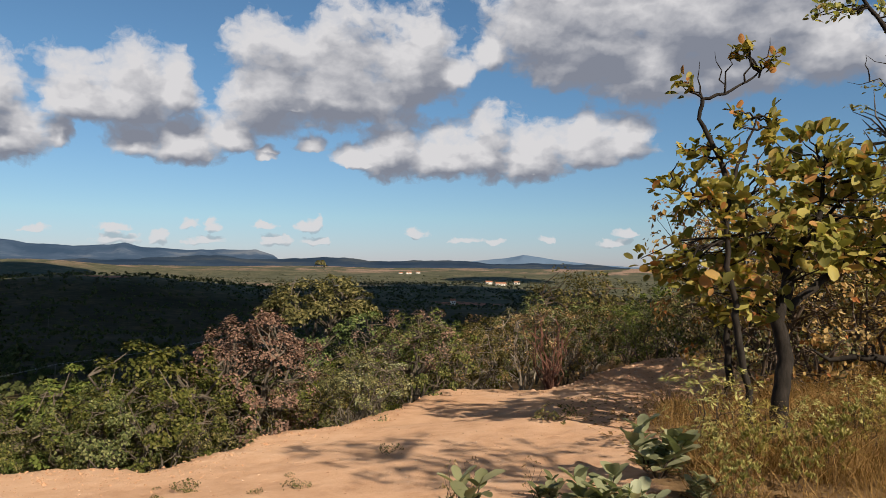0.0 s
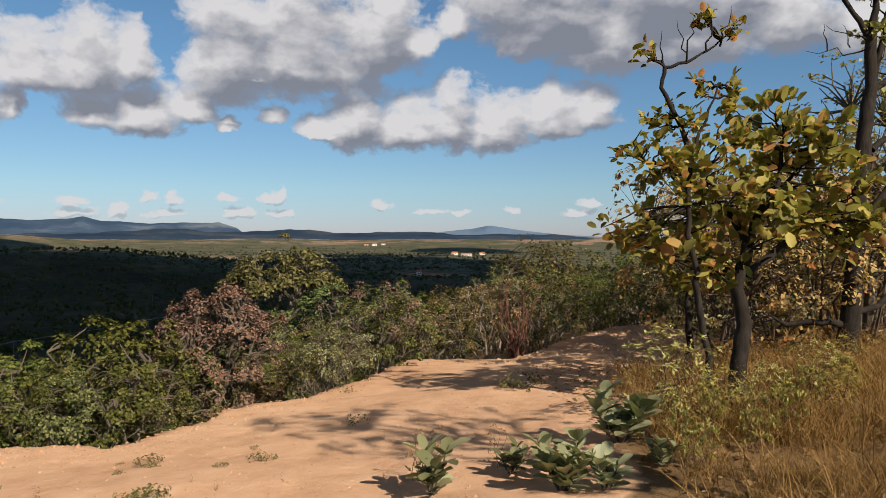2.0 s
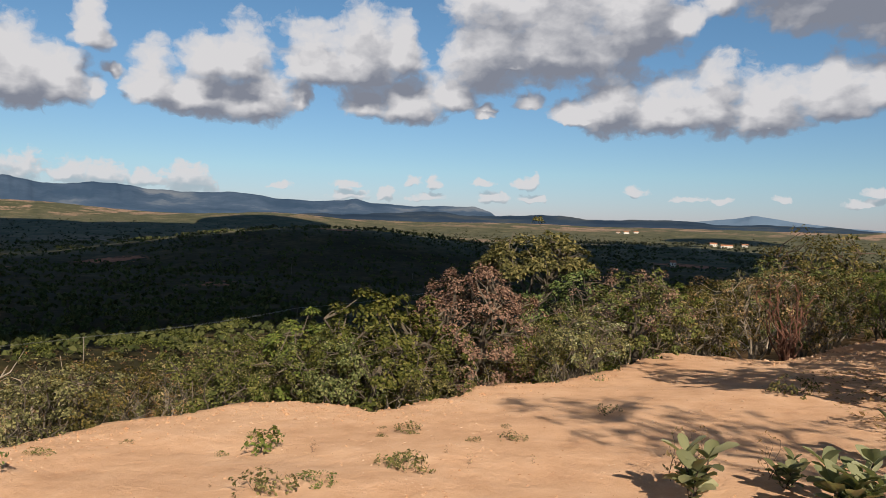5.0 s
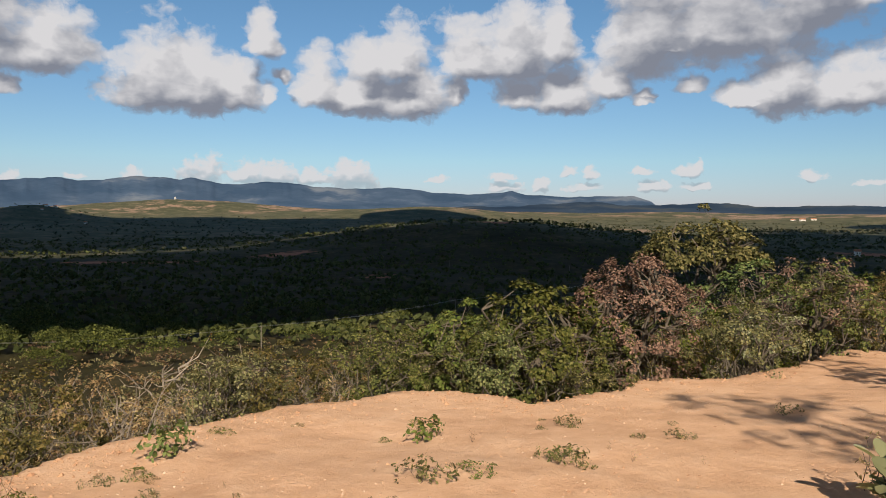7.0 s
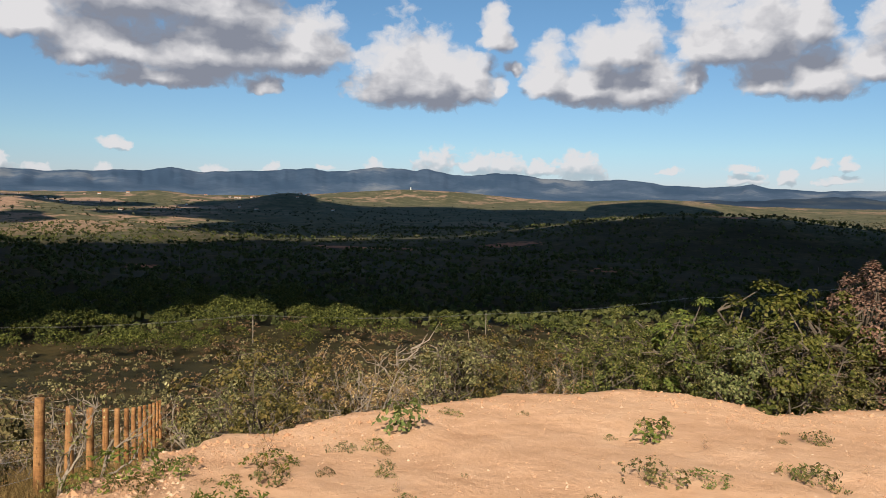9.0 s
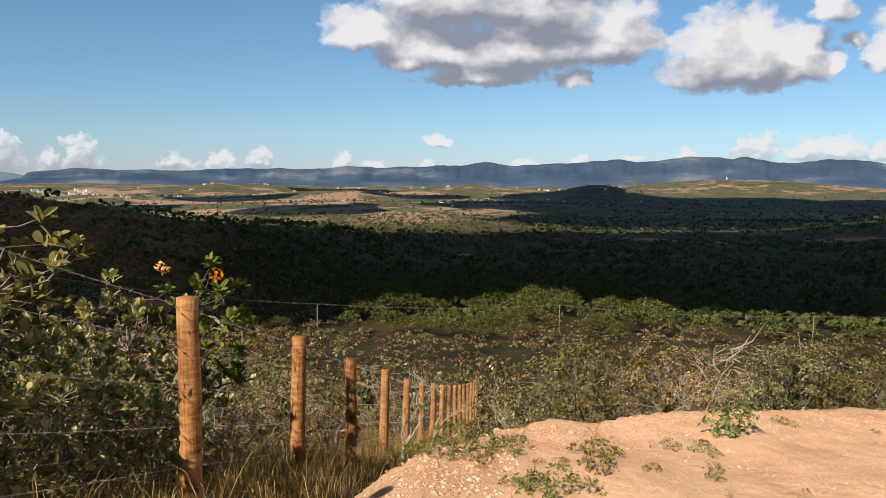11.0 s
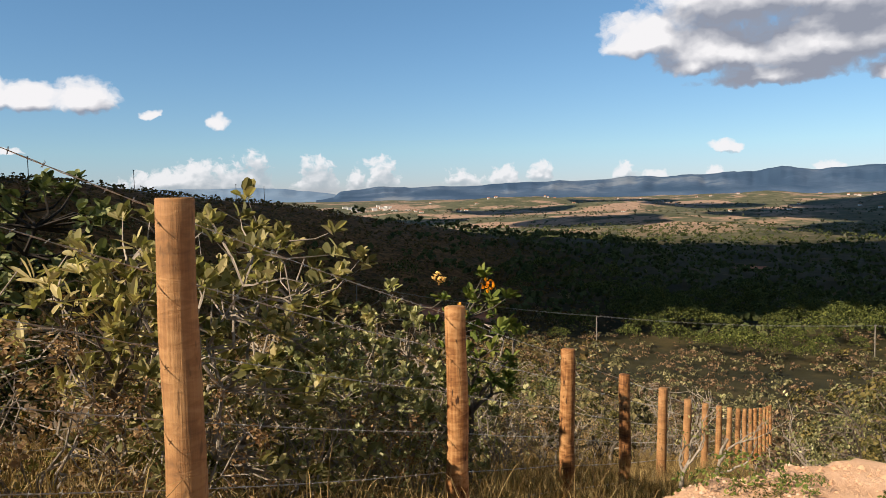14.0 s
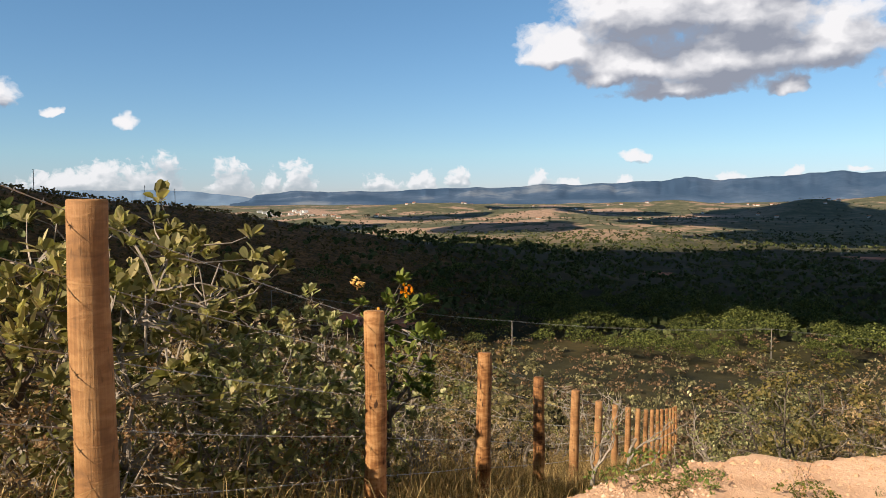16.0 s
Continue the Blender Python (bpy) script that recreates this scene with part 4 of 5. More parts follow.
def join_far(which, name, label):
    """All far bushes as one mesh of wood and one of leaves."""
    vs, fs, kinds, mats = [], [], [], []
    for k, m in far_spots:
        me = FAR_KINDS[k][which]
        co = np.empty(len(me.vertices) * 3)
        me.vertices.foreach_get("co", co)
        co = co.reshape(-1, 3) @ np.array(m.to_3x3()).T + np.array(m.translation)
        b = len(vs)
        vs.extend(co.tolist())
        fs.extend(tuple(b + i for i in q.vertices) for q in me.polygons)
        if me.materials[0] not in mats:
            mats.append(me.materials[0])
        kinds.extend([mats.index(me.materials[0])] * len(me.polygons))
    me = mesh_from(name, vs, fs, mats[0])
    for m in mats[1:]:
        me.materials.append(m)
    me.polygons.foreach_set("material_index", kinds)
    return tagged(new(name, me), label, "shrubs", kind="stuff")


join_far(1, "scrub", "rounded scrub bushes farther down the slope")
join_far(0, "scrub_wood", "grey crooked stems of the scrub down the slope")


# woods farther down and across the valley, past counting
def woods(name, label, specs, mat, seed):
    r = np.random.RandomState(seed)
    vs, fs = [], []
    for count, az0, az1, d0, d1, tall, n_leaf, leaf in specs:
        az = r.uniform(az0, az1, count) + r.normal(0, 5.0 if d0 > 100 else 2.0, count)
        d = np.sqrt(r.uniform(d0 ** 2, d1 ** 2, count)) if d1 / d0 < 2.5 else d0 * (d1 / d0) ** (r.rand(count) ** 0.72)
        a = np.radians(az)
        x, y = -np.sin(a) * d, np.cos(a) * d
        keep = (wobble(x, y, 45, 3) + 0.4 * wobble(x, y, 13, 1)) > (-0.55 if d0 > 900 else -1.0 if d0 > 260 else -1.4)
        keep &= red_soil(wrap(az), d) < 0.35
        x, y, d = x[keep], y[keep], d[keep]
        z = land(x, y)
        h = tall * r.uniform(0.55, 1.25, len(x))
        for k in range(len(x)):
            w = h[k] * r.uniform(0.42, 0.72)
            flat = r.uniform(0.35, 0.75)
            n_puff = max(2, min(16, n_leaf // 14))
            per = n_leaf // n_puff
            rho = np.sqrt((np.arange(n_puff) + r.rand(n_puff) * 0.6) / n_puff)
            th = np.arange(n_puff) * 2.4 + r.rand() * 6
            mid = np.stack([rho * np.cos(th) * w, rho * np.sin(th) * w, h[k] * (1 - flat * 0.6 * rho ** 2) * r.uniform(0.82 if tall > 4 else 0.36, 1.0, n_puff)], 1)
            size = w * r.uniform(0.30, 0.52, n_puff)
            q = r.normal(size=(n_puff * per, 3))
            q /= np.linalg.norm(q, axis=1)[:, None]
            q[:, 2] = np.where(q[:, 2] < -0.35, -q[:, 2], q[:, 2])
            who = np.repeat(np.arange(n_puff), per)
            c = mid[who] + q * (1, 1, 0.7) * size[who][:, None] * r.uniform(0.75, 1.08, (len(who), 1))
            c[:, 2] -= size[who] * 0.6
            c += (x[k], y[k], z[k])
            n = len(who)
            nn = q + r.normal(size=(n, 3)) * 0.28
            u = np.cross(nn, r.normal(size=(n, 3))); u /= np.linalg.norm(u, axis=1)[:, None] + 1e-9
            v = np.cross(nn, u); v /= np.linalg.norm(v, axis=1)[:, None] + 1e-9
            s = leaf * h[k] * r.uniform(0.6, 1.3, (n, 1))
            b = len(vs)
            quad = np.stack([c - u * s, c + v * s * 0.75, c + u * s, c - v * s * 0.75], 1).reshape(-1, 3)
            vs.extend(quad.tolist())
            fs.extend([(b + 4 * i, b + 4 * i + 1, b + 4 * i + 2, b + 4 * i + 3) for i in range(n)])
    return tagged(new(name, mesh_from(name, vs, fs, mat)), label, "woods", kind="stuff")


woods("woodland", "dense olive scrub woodland on the lower slope", [(170, -30, 30, 40, 130, 2.6, 150, 0.055), (340, 30, 104, 36, 130, 2.5, 170, 0.050), (900, -30, 105, 105, 330, 3.6, 56, 0.085)], LEAF_SCRUB, 61)
woods("woodland", "brownish half-dry scrub on the lower slope", [(400, 20, 104, 36, 130, 2.3, 150, 0.046), (1500, -30, 105, 105, 300, 3.2, 44, 0.085)], LEAF_BROWN, 66)
woods("woodland", "brownish scrub covering the near hillside", [(7500, 80, 130, 100, 480, 2.4, 12, 0.21)], LEAF_HILL, 65)
woods("woodland", "bright green canopy trees along the valley bottom", [(165, 55, 80, 225, 400, 9.0, 560, 0.034), (80, 34, 58, 280, 400, 6.5, 260, 0.046), (40, 15, 45, 60, 160, 4.0, 200, 0.052)], LEAF_CANOPY, 64)
woods("woodland", "dark trees across the valley floor", [(9500, -20, 88, 265, 1400, 5.8, 14, 0.22)], LEAF_FAR, 62)
woods("woodland", "scattered scrub trees on the far plain", [(3600, -16, 100, 950, 2600, 6.0, 8, 0.30), (2600, -18, 34, 950, 2300, 6.0, 8, 0.30)], LEAF_PLAIN, 63)
# ---------------------------------------------------------------- the fence
FENCE_DIR = Vector((-2.14, 1.11, 0)).normalized()
P0 = Vector((-2.87, -0.90, 0))
SPAN = 2.41
POST_COUNT = 17


def post_mesh(seed, tall, rad, lean):
    r = random.Random(seed)
    s = Soup()
    n = 12
    pts = [Vector((0.004 * math.sin(i * 0.9 + seed), 0.004 * math.cos(i * 0.7 + seed * 2), -0.45 + (tall + 0.45) * i / n)) for i in range(n + 1)]
    radii = [rad * (1.10 - 0.16 * i / n + 0.02 * math.sin(i * 1.7 + seed)) for i in range(n + 1)]
    pts.append(pts[-1] + Vector((0, 0, 0.006)))
    radii.append(radii[-1] * 0.93)
    s.tube(pts, radii, 16, True)
    return s.mesh("post", POST, True)


fence_tops = []
WIRES = [0.03, 0.28, 0.57, 0.85, 1.13, 1.38]
fence = empty("wire_fence", pose(P0.x, P0.y, height(P0.x, P0.y)))
tagged(fence, "barbed wire fence on round orange-brown wooden posts running downhill", "fence")
TOPS = [1.53, 0.78, 0.03, -0.75, -1.49, -2.28]
POST_AT = []
for i in range(-2, POST_COUNT):
    p = P0 + FENCE_DIR * SPAN * i
    top = TOPS[i] if 0 <= i < len(TOPS) else (1.53 - 0.86 * i if i < 0 else -2.28 - 0.70 * (i - 5) + 0.006 * (i - 5) ** 2)
    POST_AT.append((p, top))
    base = top - 1.55
    rad = 0.076 if i == 0 else 0.074
    ob = new("post", post_mesh(100 + i, 1.55, rad, 0))
    ob.parent = fence
    lean = random.Random(i + 50)
    ob.matrix_basis = Matrix.Translation(-fence.matrix_basis.translation) @ pose(p.x, p.y, base, lean.uniform(-1.2, 1.2), lean.uniform(-1.2, 1.2), lean.uniform(0, 360))


def wire_mesh(a, b, seed):
    """Two strands twisted together, with barbs."""
    r = random.Random(seed)
    s = Soup()
    n = 24
    line = [a.lerp(b, i / n) - Vector((0, 0, 0.012 * 4 * (i / n) * (1 - i / n))) for i in range(n + 1)]
    for ph in (0.0, math.pi):
        s.tube([q + Vector((0, math.sin(i * 2.2 + ph), math.cos(i * 2.2 + ph))) * 0.0022 for i, q in enumerate(line)], [0.0016] * (n + 1), 4)
    along = (b - a).normalized()
    for k in range(int((b - a).length / 0.125)):
        q = a.lerp(b, (k + 0.5) * 0.125 / (b - a).length)
        t = (k + 0.5) * 0.125 / (b - a).length
        q = q - Vector((0, 0, 0.012 * 4 * t * (1 - t)))
        for _ in range(2):
            w = along.cross(rand_way(r)).normalized()
            s.tube([q - w * 0.014, q, q + w * 0.014], [0.0006, 0.0028, 0.0006], 3)
    return s.mesh("barbed_wire", METAL)


side = Vector((FENCE_DIR.y, -FENCE_DIR.x, 0)) * -0.078
for i in range(len(POST_AT) - 1):
    (pa, ta), (pb, tb) = POST_AT[i], POST_AT[i + 1]
    for k, drop in enumerate(WIRES):
        a = Vector((pa.x, pa.y, ta - drop - 0.01)) + side
        b = Vector((pb.x, pb.y, tb - drop - 0.01)) + side
        w = new("barbed_wire", wire_mesh(a - fence.matrix_basis.translation, b - fence.matrix_basis.translation, i * 10 + k))
        w.parent = fence
# ---------------------------------------------------------------- the trees beside the track
def limb_tree(label, x, y, trunks, twigs, clouds_of_leaves, leaf_mat, bark, seed, leaf=0.15, ratio=0.62, per=9, sides=9):
    """A tree drawn limb by limb: each limb is a row of (sideways, deep, up, radius), local metres."""
    r = random.Random(seed)
    ob = empty("tree", pose(x, y, height(x, y)))
    keep_clear(x, y, 0.5)
    ends = []
    for k, row in enumerate(trunks):
        s = Soup()
        pts, radii = [], []
        for (a, b) in zip(row, row[1:]):
            for u in (0.0, 0.34, 0.67):
                j = rand_way(r) * 0.018 if pts else Vector((0, 0, 0))
                pts.append(Vector(a[:3]).lerp(Vector(b[:3]), u) + j)
                radii.append((a[3] + (b[3] - a[3]) * u) * r.uniform(0.92, 1.1))
        pts.append(Vector(row[-1][:3]))
        radii.append(row[-1][3])
        s.tube(pts, radii, sides)
        part("trunk" if k == 0 else "limb", s.mesh("trunk" if k == 0 else "limb", bark, True), ob)
        ends += pts[len(pts) // 2:]
    wood, crown = Soup(), Soup()
    for (cx, cy, cz, rx, rz, n) in clouds_of_leaves:
        for _ in range(n):
            q = rand_way(r)
            c = Vector((cx + q.x * rx * r.uniform(0.2, 1), cy + q.y * rx * r.uniform(0.2, 1), cz + q.z * rz * r.uniform(0.2, 1)))
            start = min(ends, key=lambda e: (e - c).length + max(0, e.z - c.z) * 0.6)
            wood.tube(crooked(r, start, c, 4, 0.12), [0.014, 0.011, 0.009, 0.007, 0.004], 4)
            out = (c - start).normalized()
            for _ in range(int(per * r.uniform(0.6, 1.4))):
                lw = (out * 0.6 + rand_way(r) + Vector((0, 0, 0.35))).normalized()
                nn = (rand_way(r) * 0.8 + Vector((0, 0, 0.9))).normalized()
                if abs(nn.dot(lw)) > 0.93:
                    nn = rand_way(r)
                sz = leaf * r.uniform(0.55, 1.2)
                crown.leaf(c + rand_way(r) * 0.07, lw, nn, sz, sz * ratio, 1)
    for (a, b) in twigs:
        wood.tube(crooked(r, Vector(a), Vector(b), 5, 0.10), [0.012, 0.010, 0.008, 0.006, 0.004, 0.002], 4)
    tagged(part("twig", wood.mesh("twig", bark), ob), kind="stuff")
    part("crown", crown.mesh("crown", leaf_mat, True), ob)
    return tagged(ob, label, "tree", "trees beside the track")


# stout crooked tree with large yellow-green leaves
limb_tree("crooked dark-trunked tree with large yellowing leaves", 3.78, 7.75,
          [[(0, 0, -0.2, 0.098), (-0.03, 0, 0.38, 0.082), (0.03, 0.02, 0.74, 0.078), (-0.04, 0, 1.15, 0.074), (0.06, 0, 1.56, 0.062)],
           [(0.05, 0, 1.28, 0.047), (0.33, 0.05, 1.48, 0.039), (0.62, 0.1, 1.70, 0.031), (0.95, 0.1, 1.95, 0.020)],
           [(0.05, 0, 1.52, 0.047), (-0.02, 0.05, 1.8, 0.039), (-0.28, 0, 2.05, 0.027), (-0.5, -0.05, 2.35, 0.016)],
           [(0.05, 0, 1.55, 0.047), (0.12, -0.1, 1.9, 0.039), (0.3, -0.15, 2.2, 0.027), (0.38, -0.1, 2.75, 0.014)],
           [(0.12, -0.1, 1.9, 0.031), (0.5, 0.1, 2.2, 0.023), (0.85, 0.2, 2.6, 0.012)]], [],
          [(0.30, -0.1, 2.75, 0.75, 0.42, 32), (-0.3, -0.15, 2.25, 0.7, 0.5, 32), (0.80, -0.15, 2.35, 0.65, 0.5, 28), (-0.85, 0, 1.65, 0.5, 0.35, 20), (0.2, -0.2, 1.9, 0.8, 0.35, 24), (-0.3, -0.2, 1.35, 0.4, 0.22, 10), (1.1, 0, 1.75, 0.5, 0.4, 16)], LEAF_YELLOW, BARK_DARK, 401, 0.150, 0.66, 10)
# slender tree whose top bends over
limb_tree("slender dark tree with a bare bent top and few leaves", 3.34, 7.39,
          [[(0, 0, -0.2, 0.042), (-0.06, 0, 0.5, 0.036), (-0.17, 0, 1.0, 0.035), (-0.18, 0, 1.35, 0.032), (-0.26, 0, 1.7, 0.029), (-0.28, 0, 2.15, 0.028), (-0.26, 0, 2.55, 0.025), (-0.4, 0, 2.9, 0.024), (-0.54, 0, 3.18, 0.022), (-0.52, 0, 3.38, 0.021)],
           [(-0.52, 0, 3.38, 0.018), (-0.3, 0, 3.44, 0.014), (-0.08, 0.03, 3.55, 0.011), (0.14, 0.05, 3.72, 0.007), (0.24, 0.05, 3.86, 0.003)],
           [(-0.28, 0, 2.1, 0.021), (-0.5, 0, 2.4, 0.017), (-0.85, 0, 2.5, 0.010)],
           [(-0.26, 0, 2.5, 0.020), (-0.1, 0, 2.85, 0.014), (0.02, 0, 3.2, 0.008)]],
          [((-0.52, 0, 3.38), (-0.55, 0, 3.75)), ((-0.3, 0, 3.44), (-0.22, 0, 3.9)), ((-0.1, 0, 3.55), (-0.02, 0, 3.95)), ((0.05, 0.03, 3.6), (0.15, 0, 4.0)), ((-0.52, 0, 3.38), (-0.72, 0, 3.5)), ((-0.3, 0, 3.44), (-0.4, 0, 3.85))],
          [(-0.72, 0, 2.5, 0.25, 0.3, 12), (-0.4, 0, 2.85, 0.3, 0.28, 12), (0.0, 0, 3.15, 0.25, 0.22, 9), (-0.85, 0, 1.8, 0.3, 0.18, 8), (-0.68, 0, 3.5, 0.1, 0.08, 3), (-0.1, 0, 3.85, 0.14, 0.07, 4), (0.2, 0, 3.75, 0.1, 0.1, 3), (-0.4, 0, 2.3, 0.35, 0.35, 12)], LEAF_YELLOW, BARK_DARK, 402, 0.115, 0.6, 8)
# tall forked tree
limb_tree("tall forked dark-barked tree with sparse leaves", 5.96, 9.47,
          [[(0, 0, -0.2, 0.15), (0.0, 0, 0.4, 0.125), (0.06, 0, 1.2, 0.115), (0.10, 0, 2.0, 0.10), (0.20, 0, 3.0, 0.085), (0.27, 0, 3.7, 0.075), (0.28, 0, 4.35, 0.065)],
           [(0.08, 0.08, 1.7, 0.070), (0.26, 0.12, 2.6, 0.062), (0.36, 0.14, 3.4, 0.055), (0.44, 0.12, 4.1, 0.045), (0.62, 0.1, 4.9, 0.026)],
           [(0.28, 0, 4.30, 0.040), (0.02, 0, 4.65, 0.032), (-0.30, 0, 5.1, 0.024), (-0.65, 0, 5.5, 0.012)],
           [(0.28, 0, 4.3, 0.046), (0.34, 0, 4.9, 0.038), (0.20, 0, 5.5, 0.026), (0.25, 0, 6.1, 0.010)],
           [(0.40, 0.12, 3.7, 0.045), (0.85, 0.2, 4.0, 0.034), (1.25, 0.2, 4.5, 0.020), (1.5, 0.2, 5.0, 0.010)],
           [(0.38, 0.12, 2.9, 0.045), (0.8, 0.2, 3.2, 0.036), (1.3, 0.2, 3.6, 0.024), (1.7, 0.2, 4.1, 0.012)],
           [(0.02, 0, 0.62, 0.055), (-0.35, 0, 0.66, 0.045), (-0.75, 0.1, 0.60, 0.028), (-1.0, 0.1, 0.75, 0.012)],
           [(0.05, 0, 0.75, 0.045), (0.5, 0.1, 0.85, 0.035), (0.9, 0.2, 1.25, 0.020)],
           [(0.12, 0.05, 1.8, 0.055), (0.6, 0.2, 2.3, 0.042), (1.0, 0.2, 3.0, 0.026), (1.3, 0.2, 3.8, 0.013)]],
          [((0.27, 0, 4.2), (-0.60, 0, 4.15)), ((0.27, 0, 4.25), (-0.35, 0, 4.5)), ((0.0, 0, 4.2), (-0.1, 0, 4.5)), ((-0.3, 0, 4.15), (-0.35, 0, 4.5)), ((0.3, 0, 3.9), (1.0, 0, 3.7)), ((-0.3, 0, 5.1), (-0.9, 0, 5.05)), ((0.4, 0.1, 4.0), (0.9, 0.1, 4.6)), ((0.8, 0.2, 3.2), (1.1, 0.2, 3.9)), ((0.85, 0.2, 4.0), (1.3, 0.1, 3.8)), ((0.6, 0.2, 2.3), (1.2, 0.2, 2.4))],
          [(-0.75, 0, 5.1, 0.35, 0.3, 14), (0.3, 0, 5.1, 0.5, 0.4, 18), (0.80, 0, 4.9, 0.45, 0.4, 26), (1.3, 0, 4.5, 0.5, 0.5, 24), (1.2, 0.2, 3.4, 0.6, 0.6, 24), (1.3, 0.2, 2.6, 0.6, 0.5, 22), (0.35, 0, 5.9, 0.5, 0.4, 14), (0.3, 0, 4.4, 0.25, 0.2, 8), (0.9, 0.2, 1.7, 0.5, 0.4, 14)], LEAF_YELLOW, BARK_DARK, 403, 0.115, 0.6, 8, 10)
limb_tree("thin dark sapling with a few broad leaves", 3.97, 9.76,
          [[(0, 0, -0.2, 0.06), (0.03, 0, 0.4, 0.05), (0.0, 0, 0.9, 0.045), (0.06, 0, 1.5, 0.03)]], [], [(-0.05, -0.1, 1.25, 0.3, 0.2, 6), (0.1, 0, 1.7, 0.4, 0.3, 10)], LEAF_YELLOW, BARK_DARK, 404, 0.15)

# thicket behind those trees
THICKET = [bush_mesh(s, 2.9, 2.7, {411: LEAF_TAN, 412: LEAF_PALE, 413: LEAF_TAN}[s], BARK_BROWN, 8, 120, 26, 0.075, 0.65, 0.04, 0, 0.0, 0.03, puff=0.13, bare=24) for s in (411, 412, 413)]
_r = random.Random(77)
for x, y in ((5.2, 11.0), (6.4, 12.3), (7.6, 11.4), (8.4, 12.6), (6.9, 14.2), (8.8, 14.8), (5.6, 13.6), (4.7, 10.2), (5.4, 10.0), (6.7, 10.5), (10.2, 14.6), (9.8, 16.2), (7.6, 16.0), (11.2, 17.0)):
    shrub("shrub", _r.choice(THICKET), x, y, _r.uniform(0.8, 1.15), _r.uniform(0, 360), "tangled dry-leaved thicket bush with dark stems", "shrub", "thicket beside the track")
    keep_clear(x, y, 0.8)


# slender trees standing over the thicket
for az, d, tall, sd in ((-33.5, 13.0, 4.6, 421), (-31.6, 15.5, 4.0, 423)):
    p = bearing(az, d)
    tree("slender grey-stemmed tree with small scattered leaves", sd, p.x, p.y, tall, 2.2, LEAF_PALE, BARK_GREY, tall * 0.4, (0.15, 0.0), 0.055, 90, 16, 0.075, 0.35, 8, 0.13, 40, ratio=0.62)


# trees just behind the view whose shade falls across the track
for x, y, s, tall, wide in ((5.0, 0.0, 502, 6.5, 2.3),):
    tree("yellow-leaved crooked tree on the dry verge", s, x, y, tall, wide, LEAF_YELLOW, BARK_DARK, tall * 0.55, (0.1, 0.1), 0.06, 50, 9, 0.14, 0.74, 7, 0.16, 10, ratio=0.6)


# ---------------------------------------------------------------- low plants on the bare earth and its verge
def broadleaf_mesh(seed, tall, stems, per, leaf):
    """Upright stems set with large grey-green leaves."""
    r = random.Random(seed)
    wood, crown = Soup(), Soup()
    for k in range(stems):
        a = r.uniform(0, 6.283)
        top = Vector((math.cos(a) * tall * 0.10 * stems, math.sin(a) * tall * 0.10 * stems, tall * r.uniform(0.65, 0.95)))
        pts = crooked(r, Vector((0, 0, -0.05)), top, 5, 0.06)
        wood.tube(pts, [0.010, 0.010, 0.009, 0.008, 0.007, 0.004], 5)
        for j in range(per):
            u = 0.25 + 0.75 * (j + 1) / per
            p = pts[min(5, int(u * 5))].lerp(pts[min(5, int(u * 5) + 1)], u * 5 % 1)
            b = a + j * 2.4 + r.uniform(-0.4, 0.4)
            lw = Vector((math.cos(b), math.sin(b), r.uniform(0.2, 1.1) + (0.5 if j > per - 4 else 0))).normalized()
            nn = (Vector((-math.cos(b) * 0.5, -math.sin(b) * 0.5, 1)) + rand_way(r) * 0.45).normalized()
            s = leaf * r.uniform(0.6, 1.1)
            crown.leaf(p, lw, nn, s, s * 0.60, 1)
    return wood.mesh("stem", BARK_BROWN), crown.mesh("foliage", LEAF_SILVER, True)


def low_plant(name, meshes, x, y, size, turn, label, group=""):
    ob = empty(name, pose(x, y, height(x, y), 0, 0, turn) @ Matrix.Scale(size, 4))
    part("stem", meshes[0], ob)
    part("foliage", meshes[1], ob)
    return tagged(ob, label, "plant", group)


BROAD = [broadleaf_mesh(431, 0.30, 3, 14, 0.18), broadleaf_mesh(432, 0.32, 6, 13, 0.185), broadleaf_mesh(433, 0.30, 5, 12, 0.17)]
for k, x, y, s, t in ((0, 0.43, 5.08, 1.05, 20), (1, 1.98, 5.98, 1.15, 130), (1, 1.27, 4.85, 0.95, 60), (2, 1.02, 5.35, 0.62, 200), (2, 2.10, 5.25, 0.62, 10), (0, 1.55, 4.75, 0.75, 90)):
    low_plant("broad_leaved_plant", BROAD[k], x, y, s, t, "grey-green broad-leaved plant at the edge of the bare earth", "broad-leaved plants")

WEEDS = [bush_mesh(s, 0.15, 0.5, LEAF_OLIVE if s < 443 else LEAF_FRESH, BARK_BROWN, 7, 30, 9, 0.042, 0.5, 0.05, 0, 0.0, 0.004, puff=0.2) for s in (441, 442, 443, 444)]
BRIGHT = bush_mesh(445, 0.24, 0.34, LEAF_FRESH, BARK_BROWN, 6, 24, 9, 0.055, 0.6, 0.1, 0, 0.0, 0.004, puff=0.2)
SPRIG = bush_mesh(446, 0.34, 0.16, LEAF_DRY, BARK_BROWN, 4, 10, 6, 0.03, 0.35, 0.2, 0, 0.0, 0.004, puff=0.2)


def weed(meshes, x, y, size, label="small straggling weed on the bare earth"):
    ob = empty("weed", pose(x, y, height(x, y) - 0.01, 0, 0, (x * 977 + y * 613) % 360) @ Matrix.Scale(size, 4))
    part("stem", meshes[0], ob)
    part("foliage", meshes[1], ob)
    return tagged(ob, label, "plant", "weeds on the bare earth")


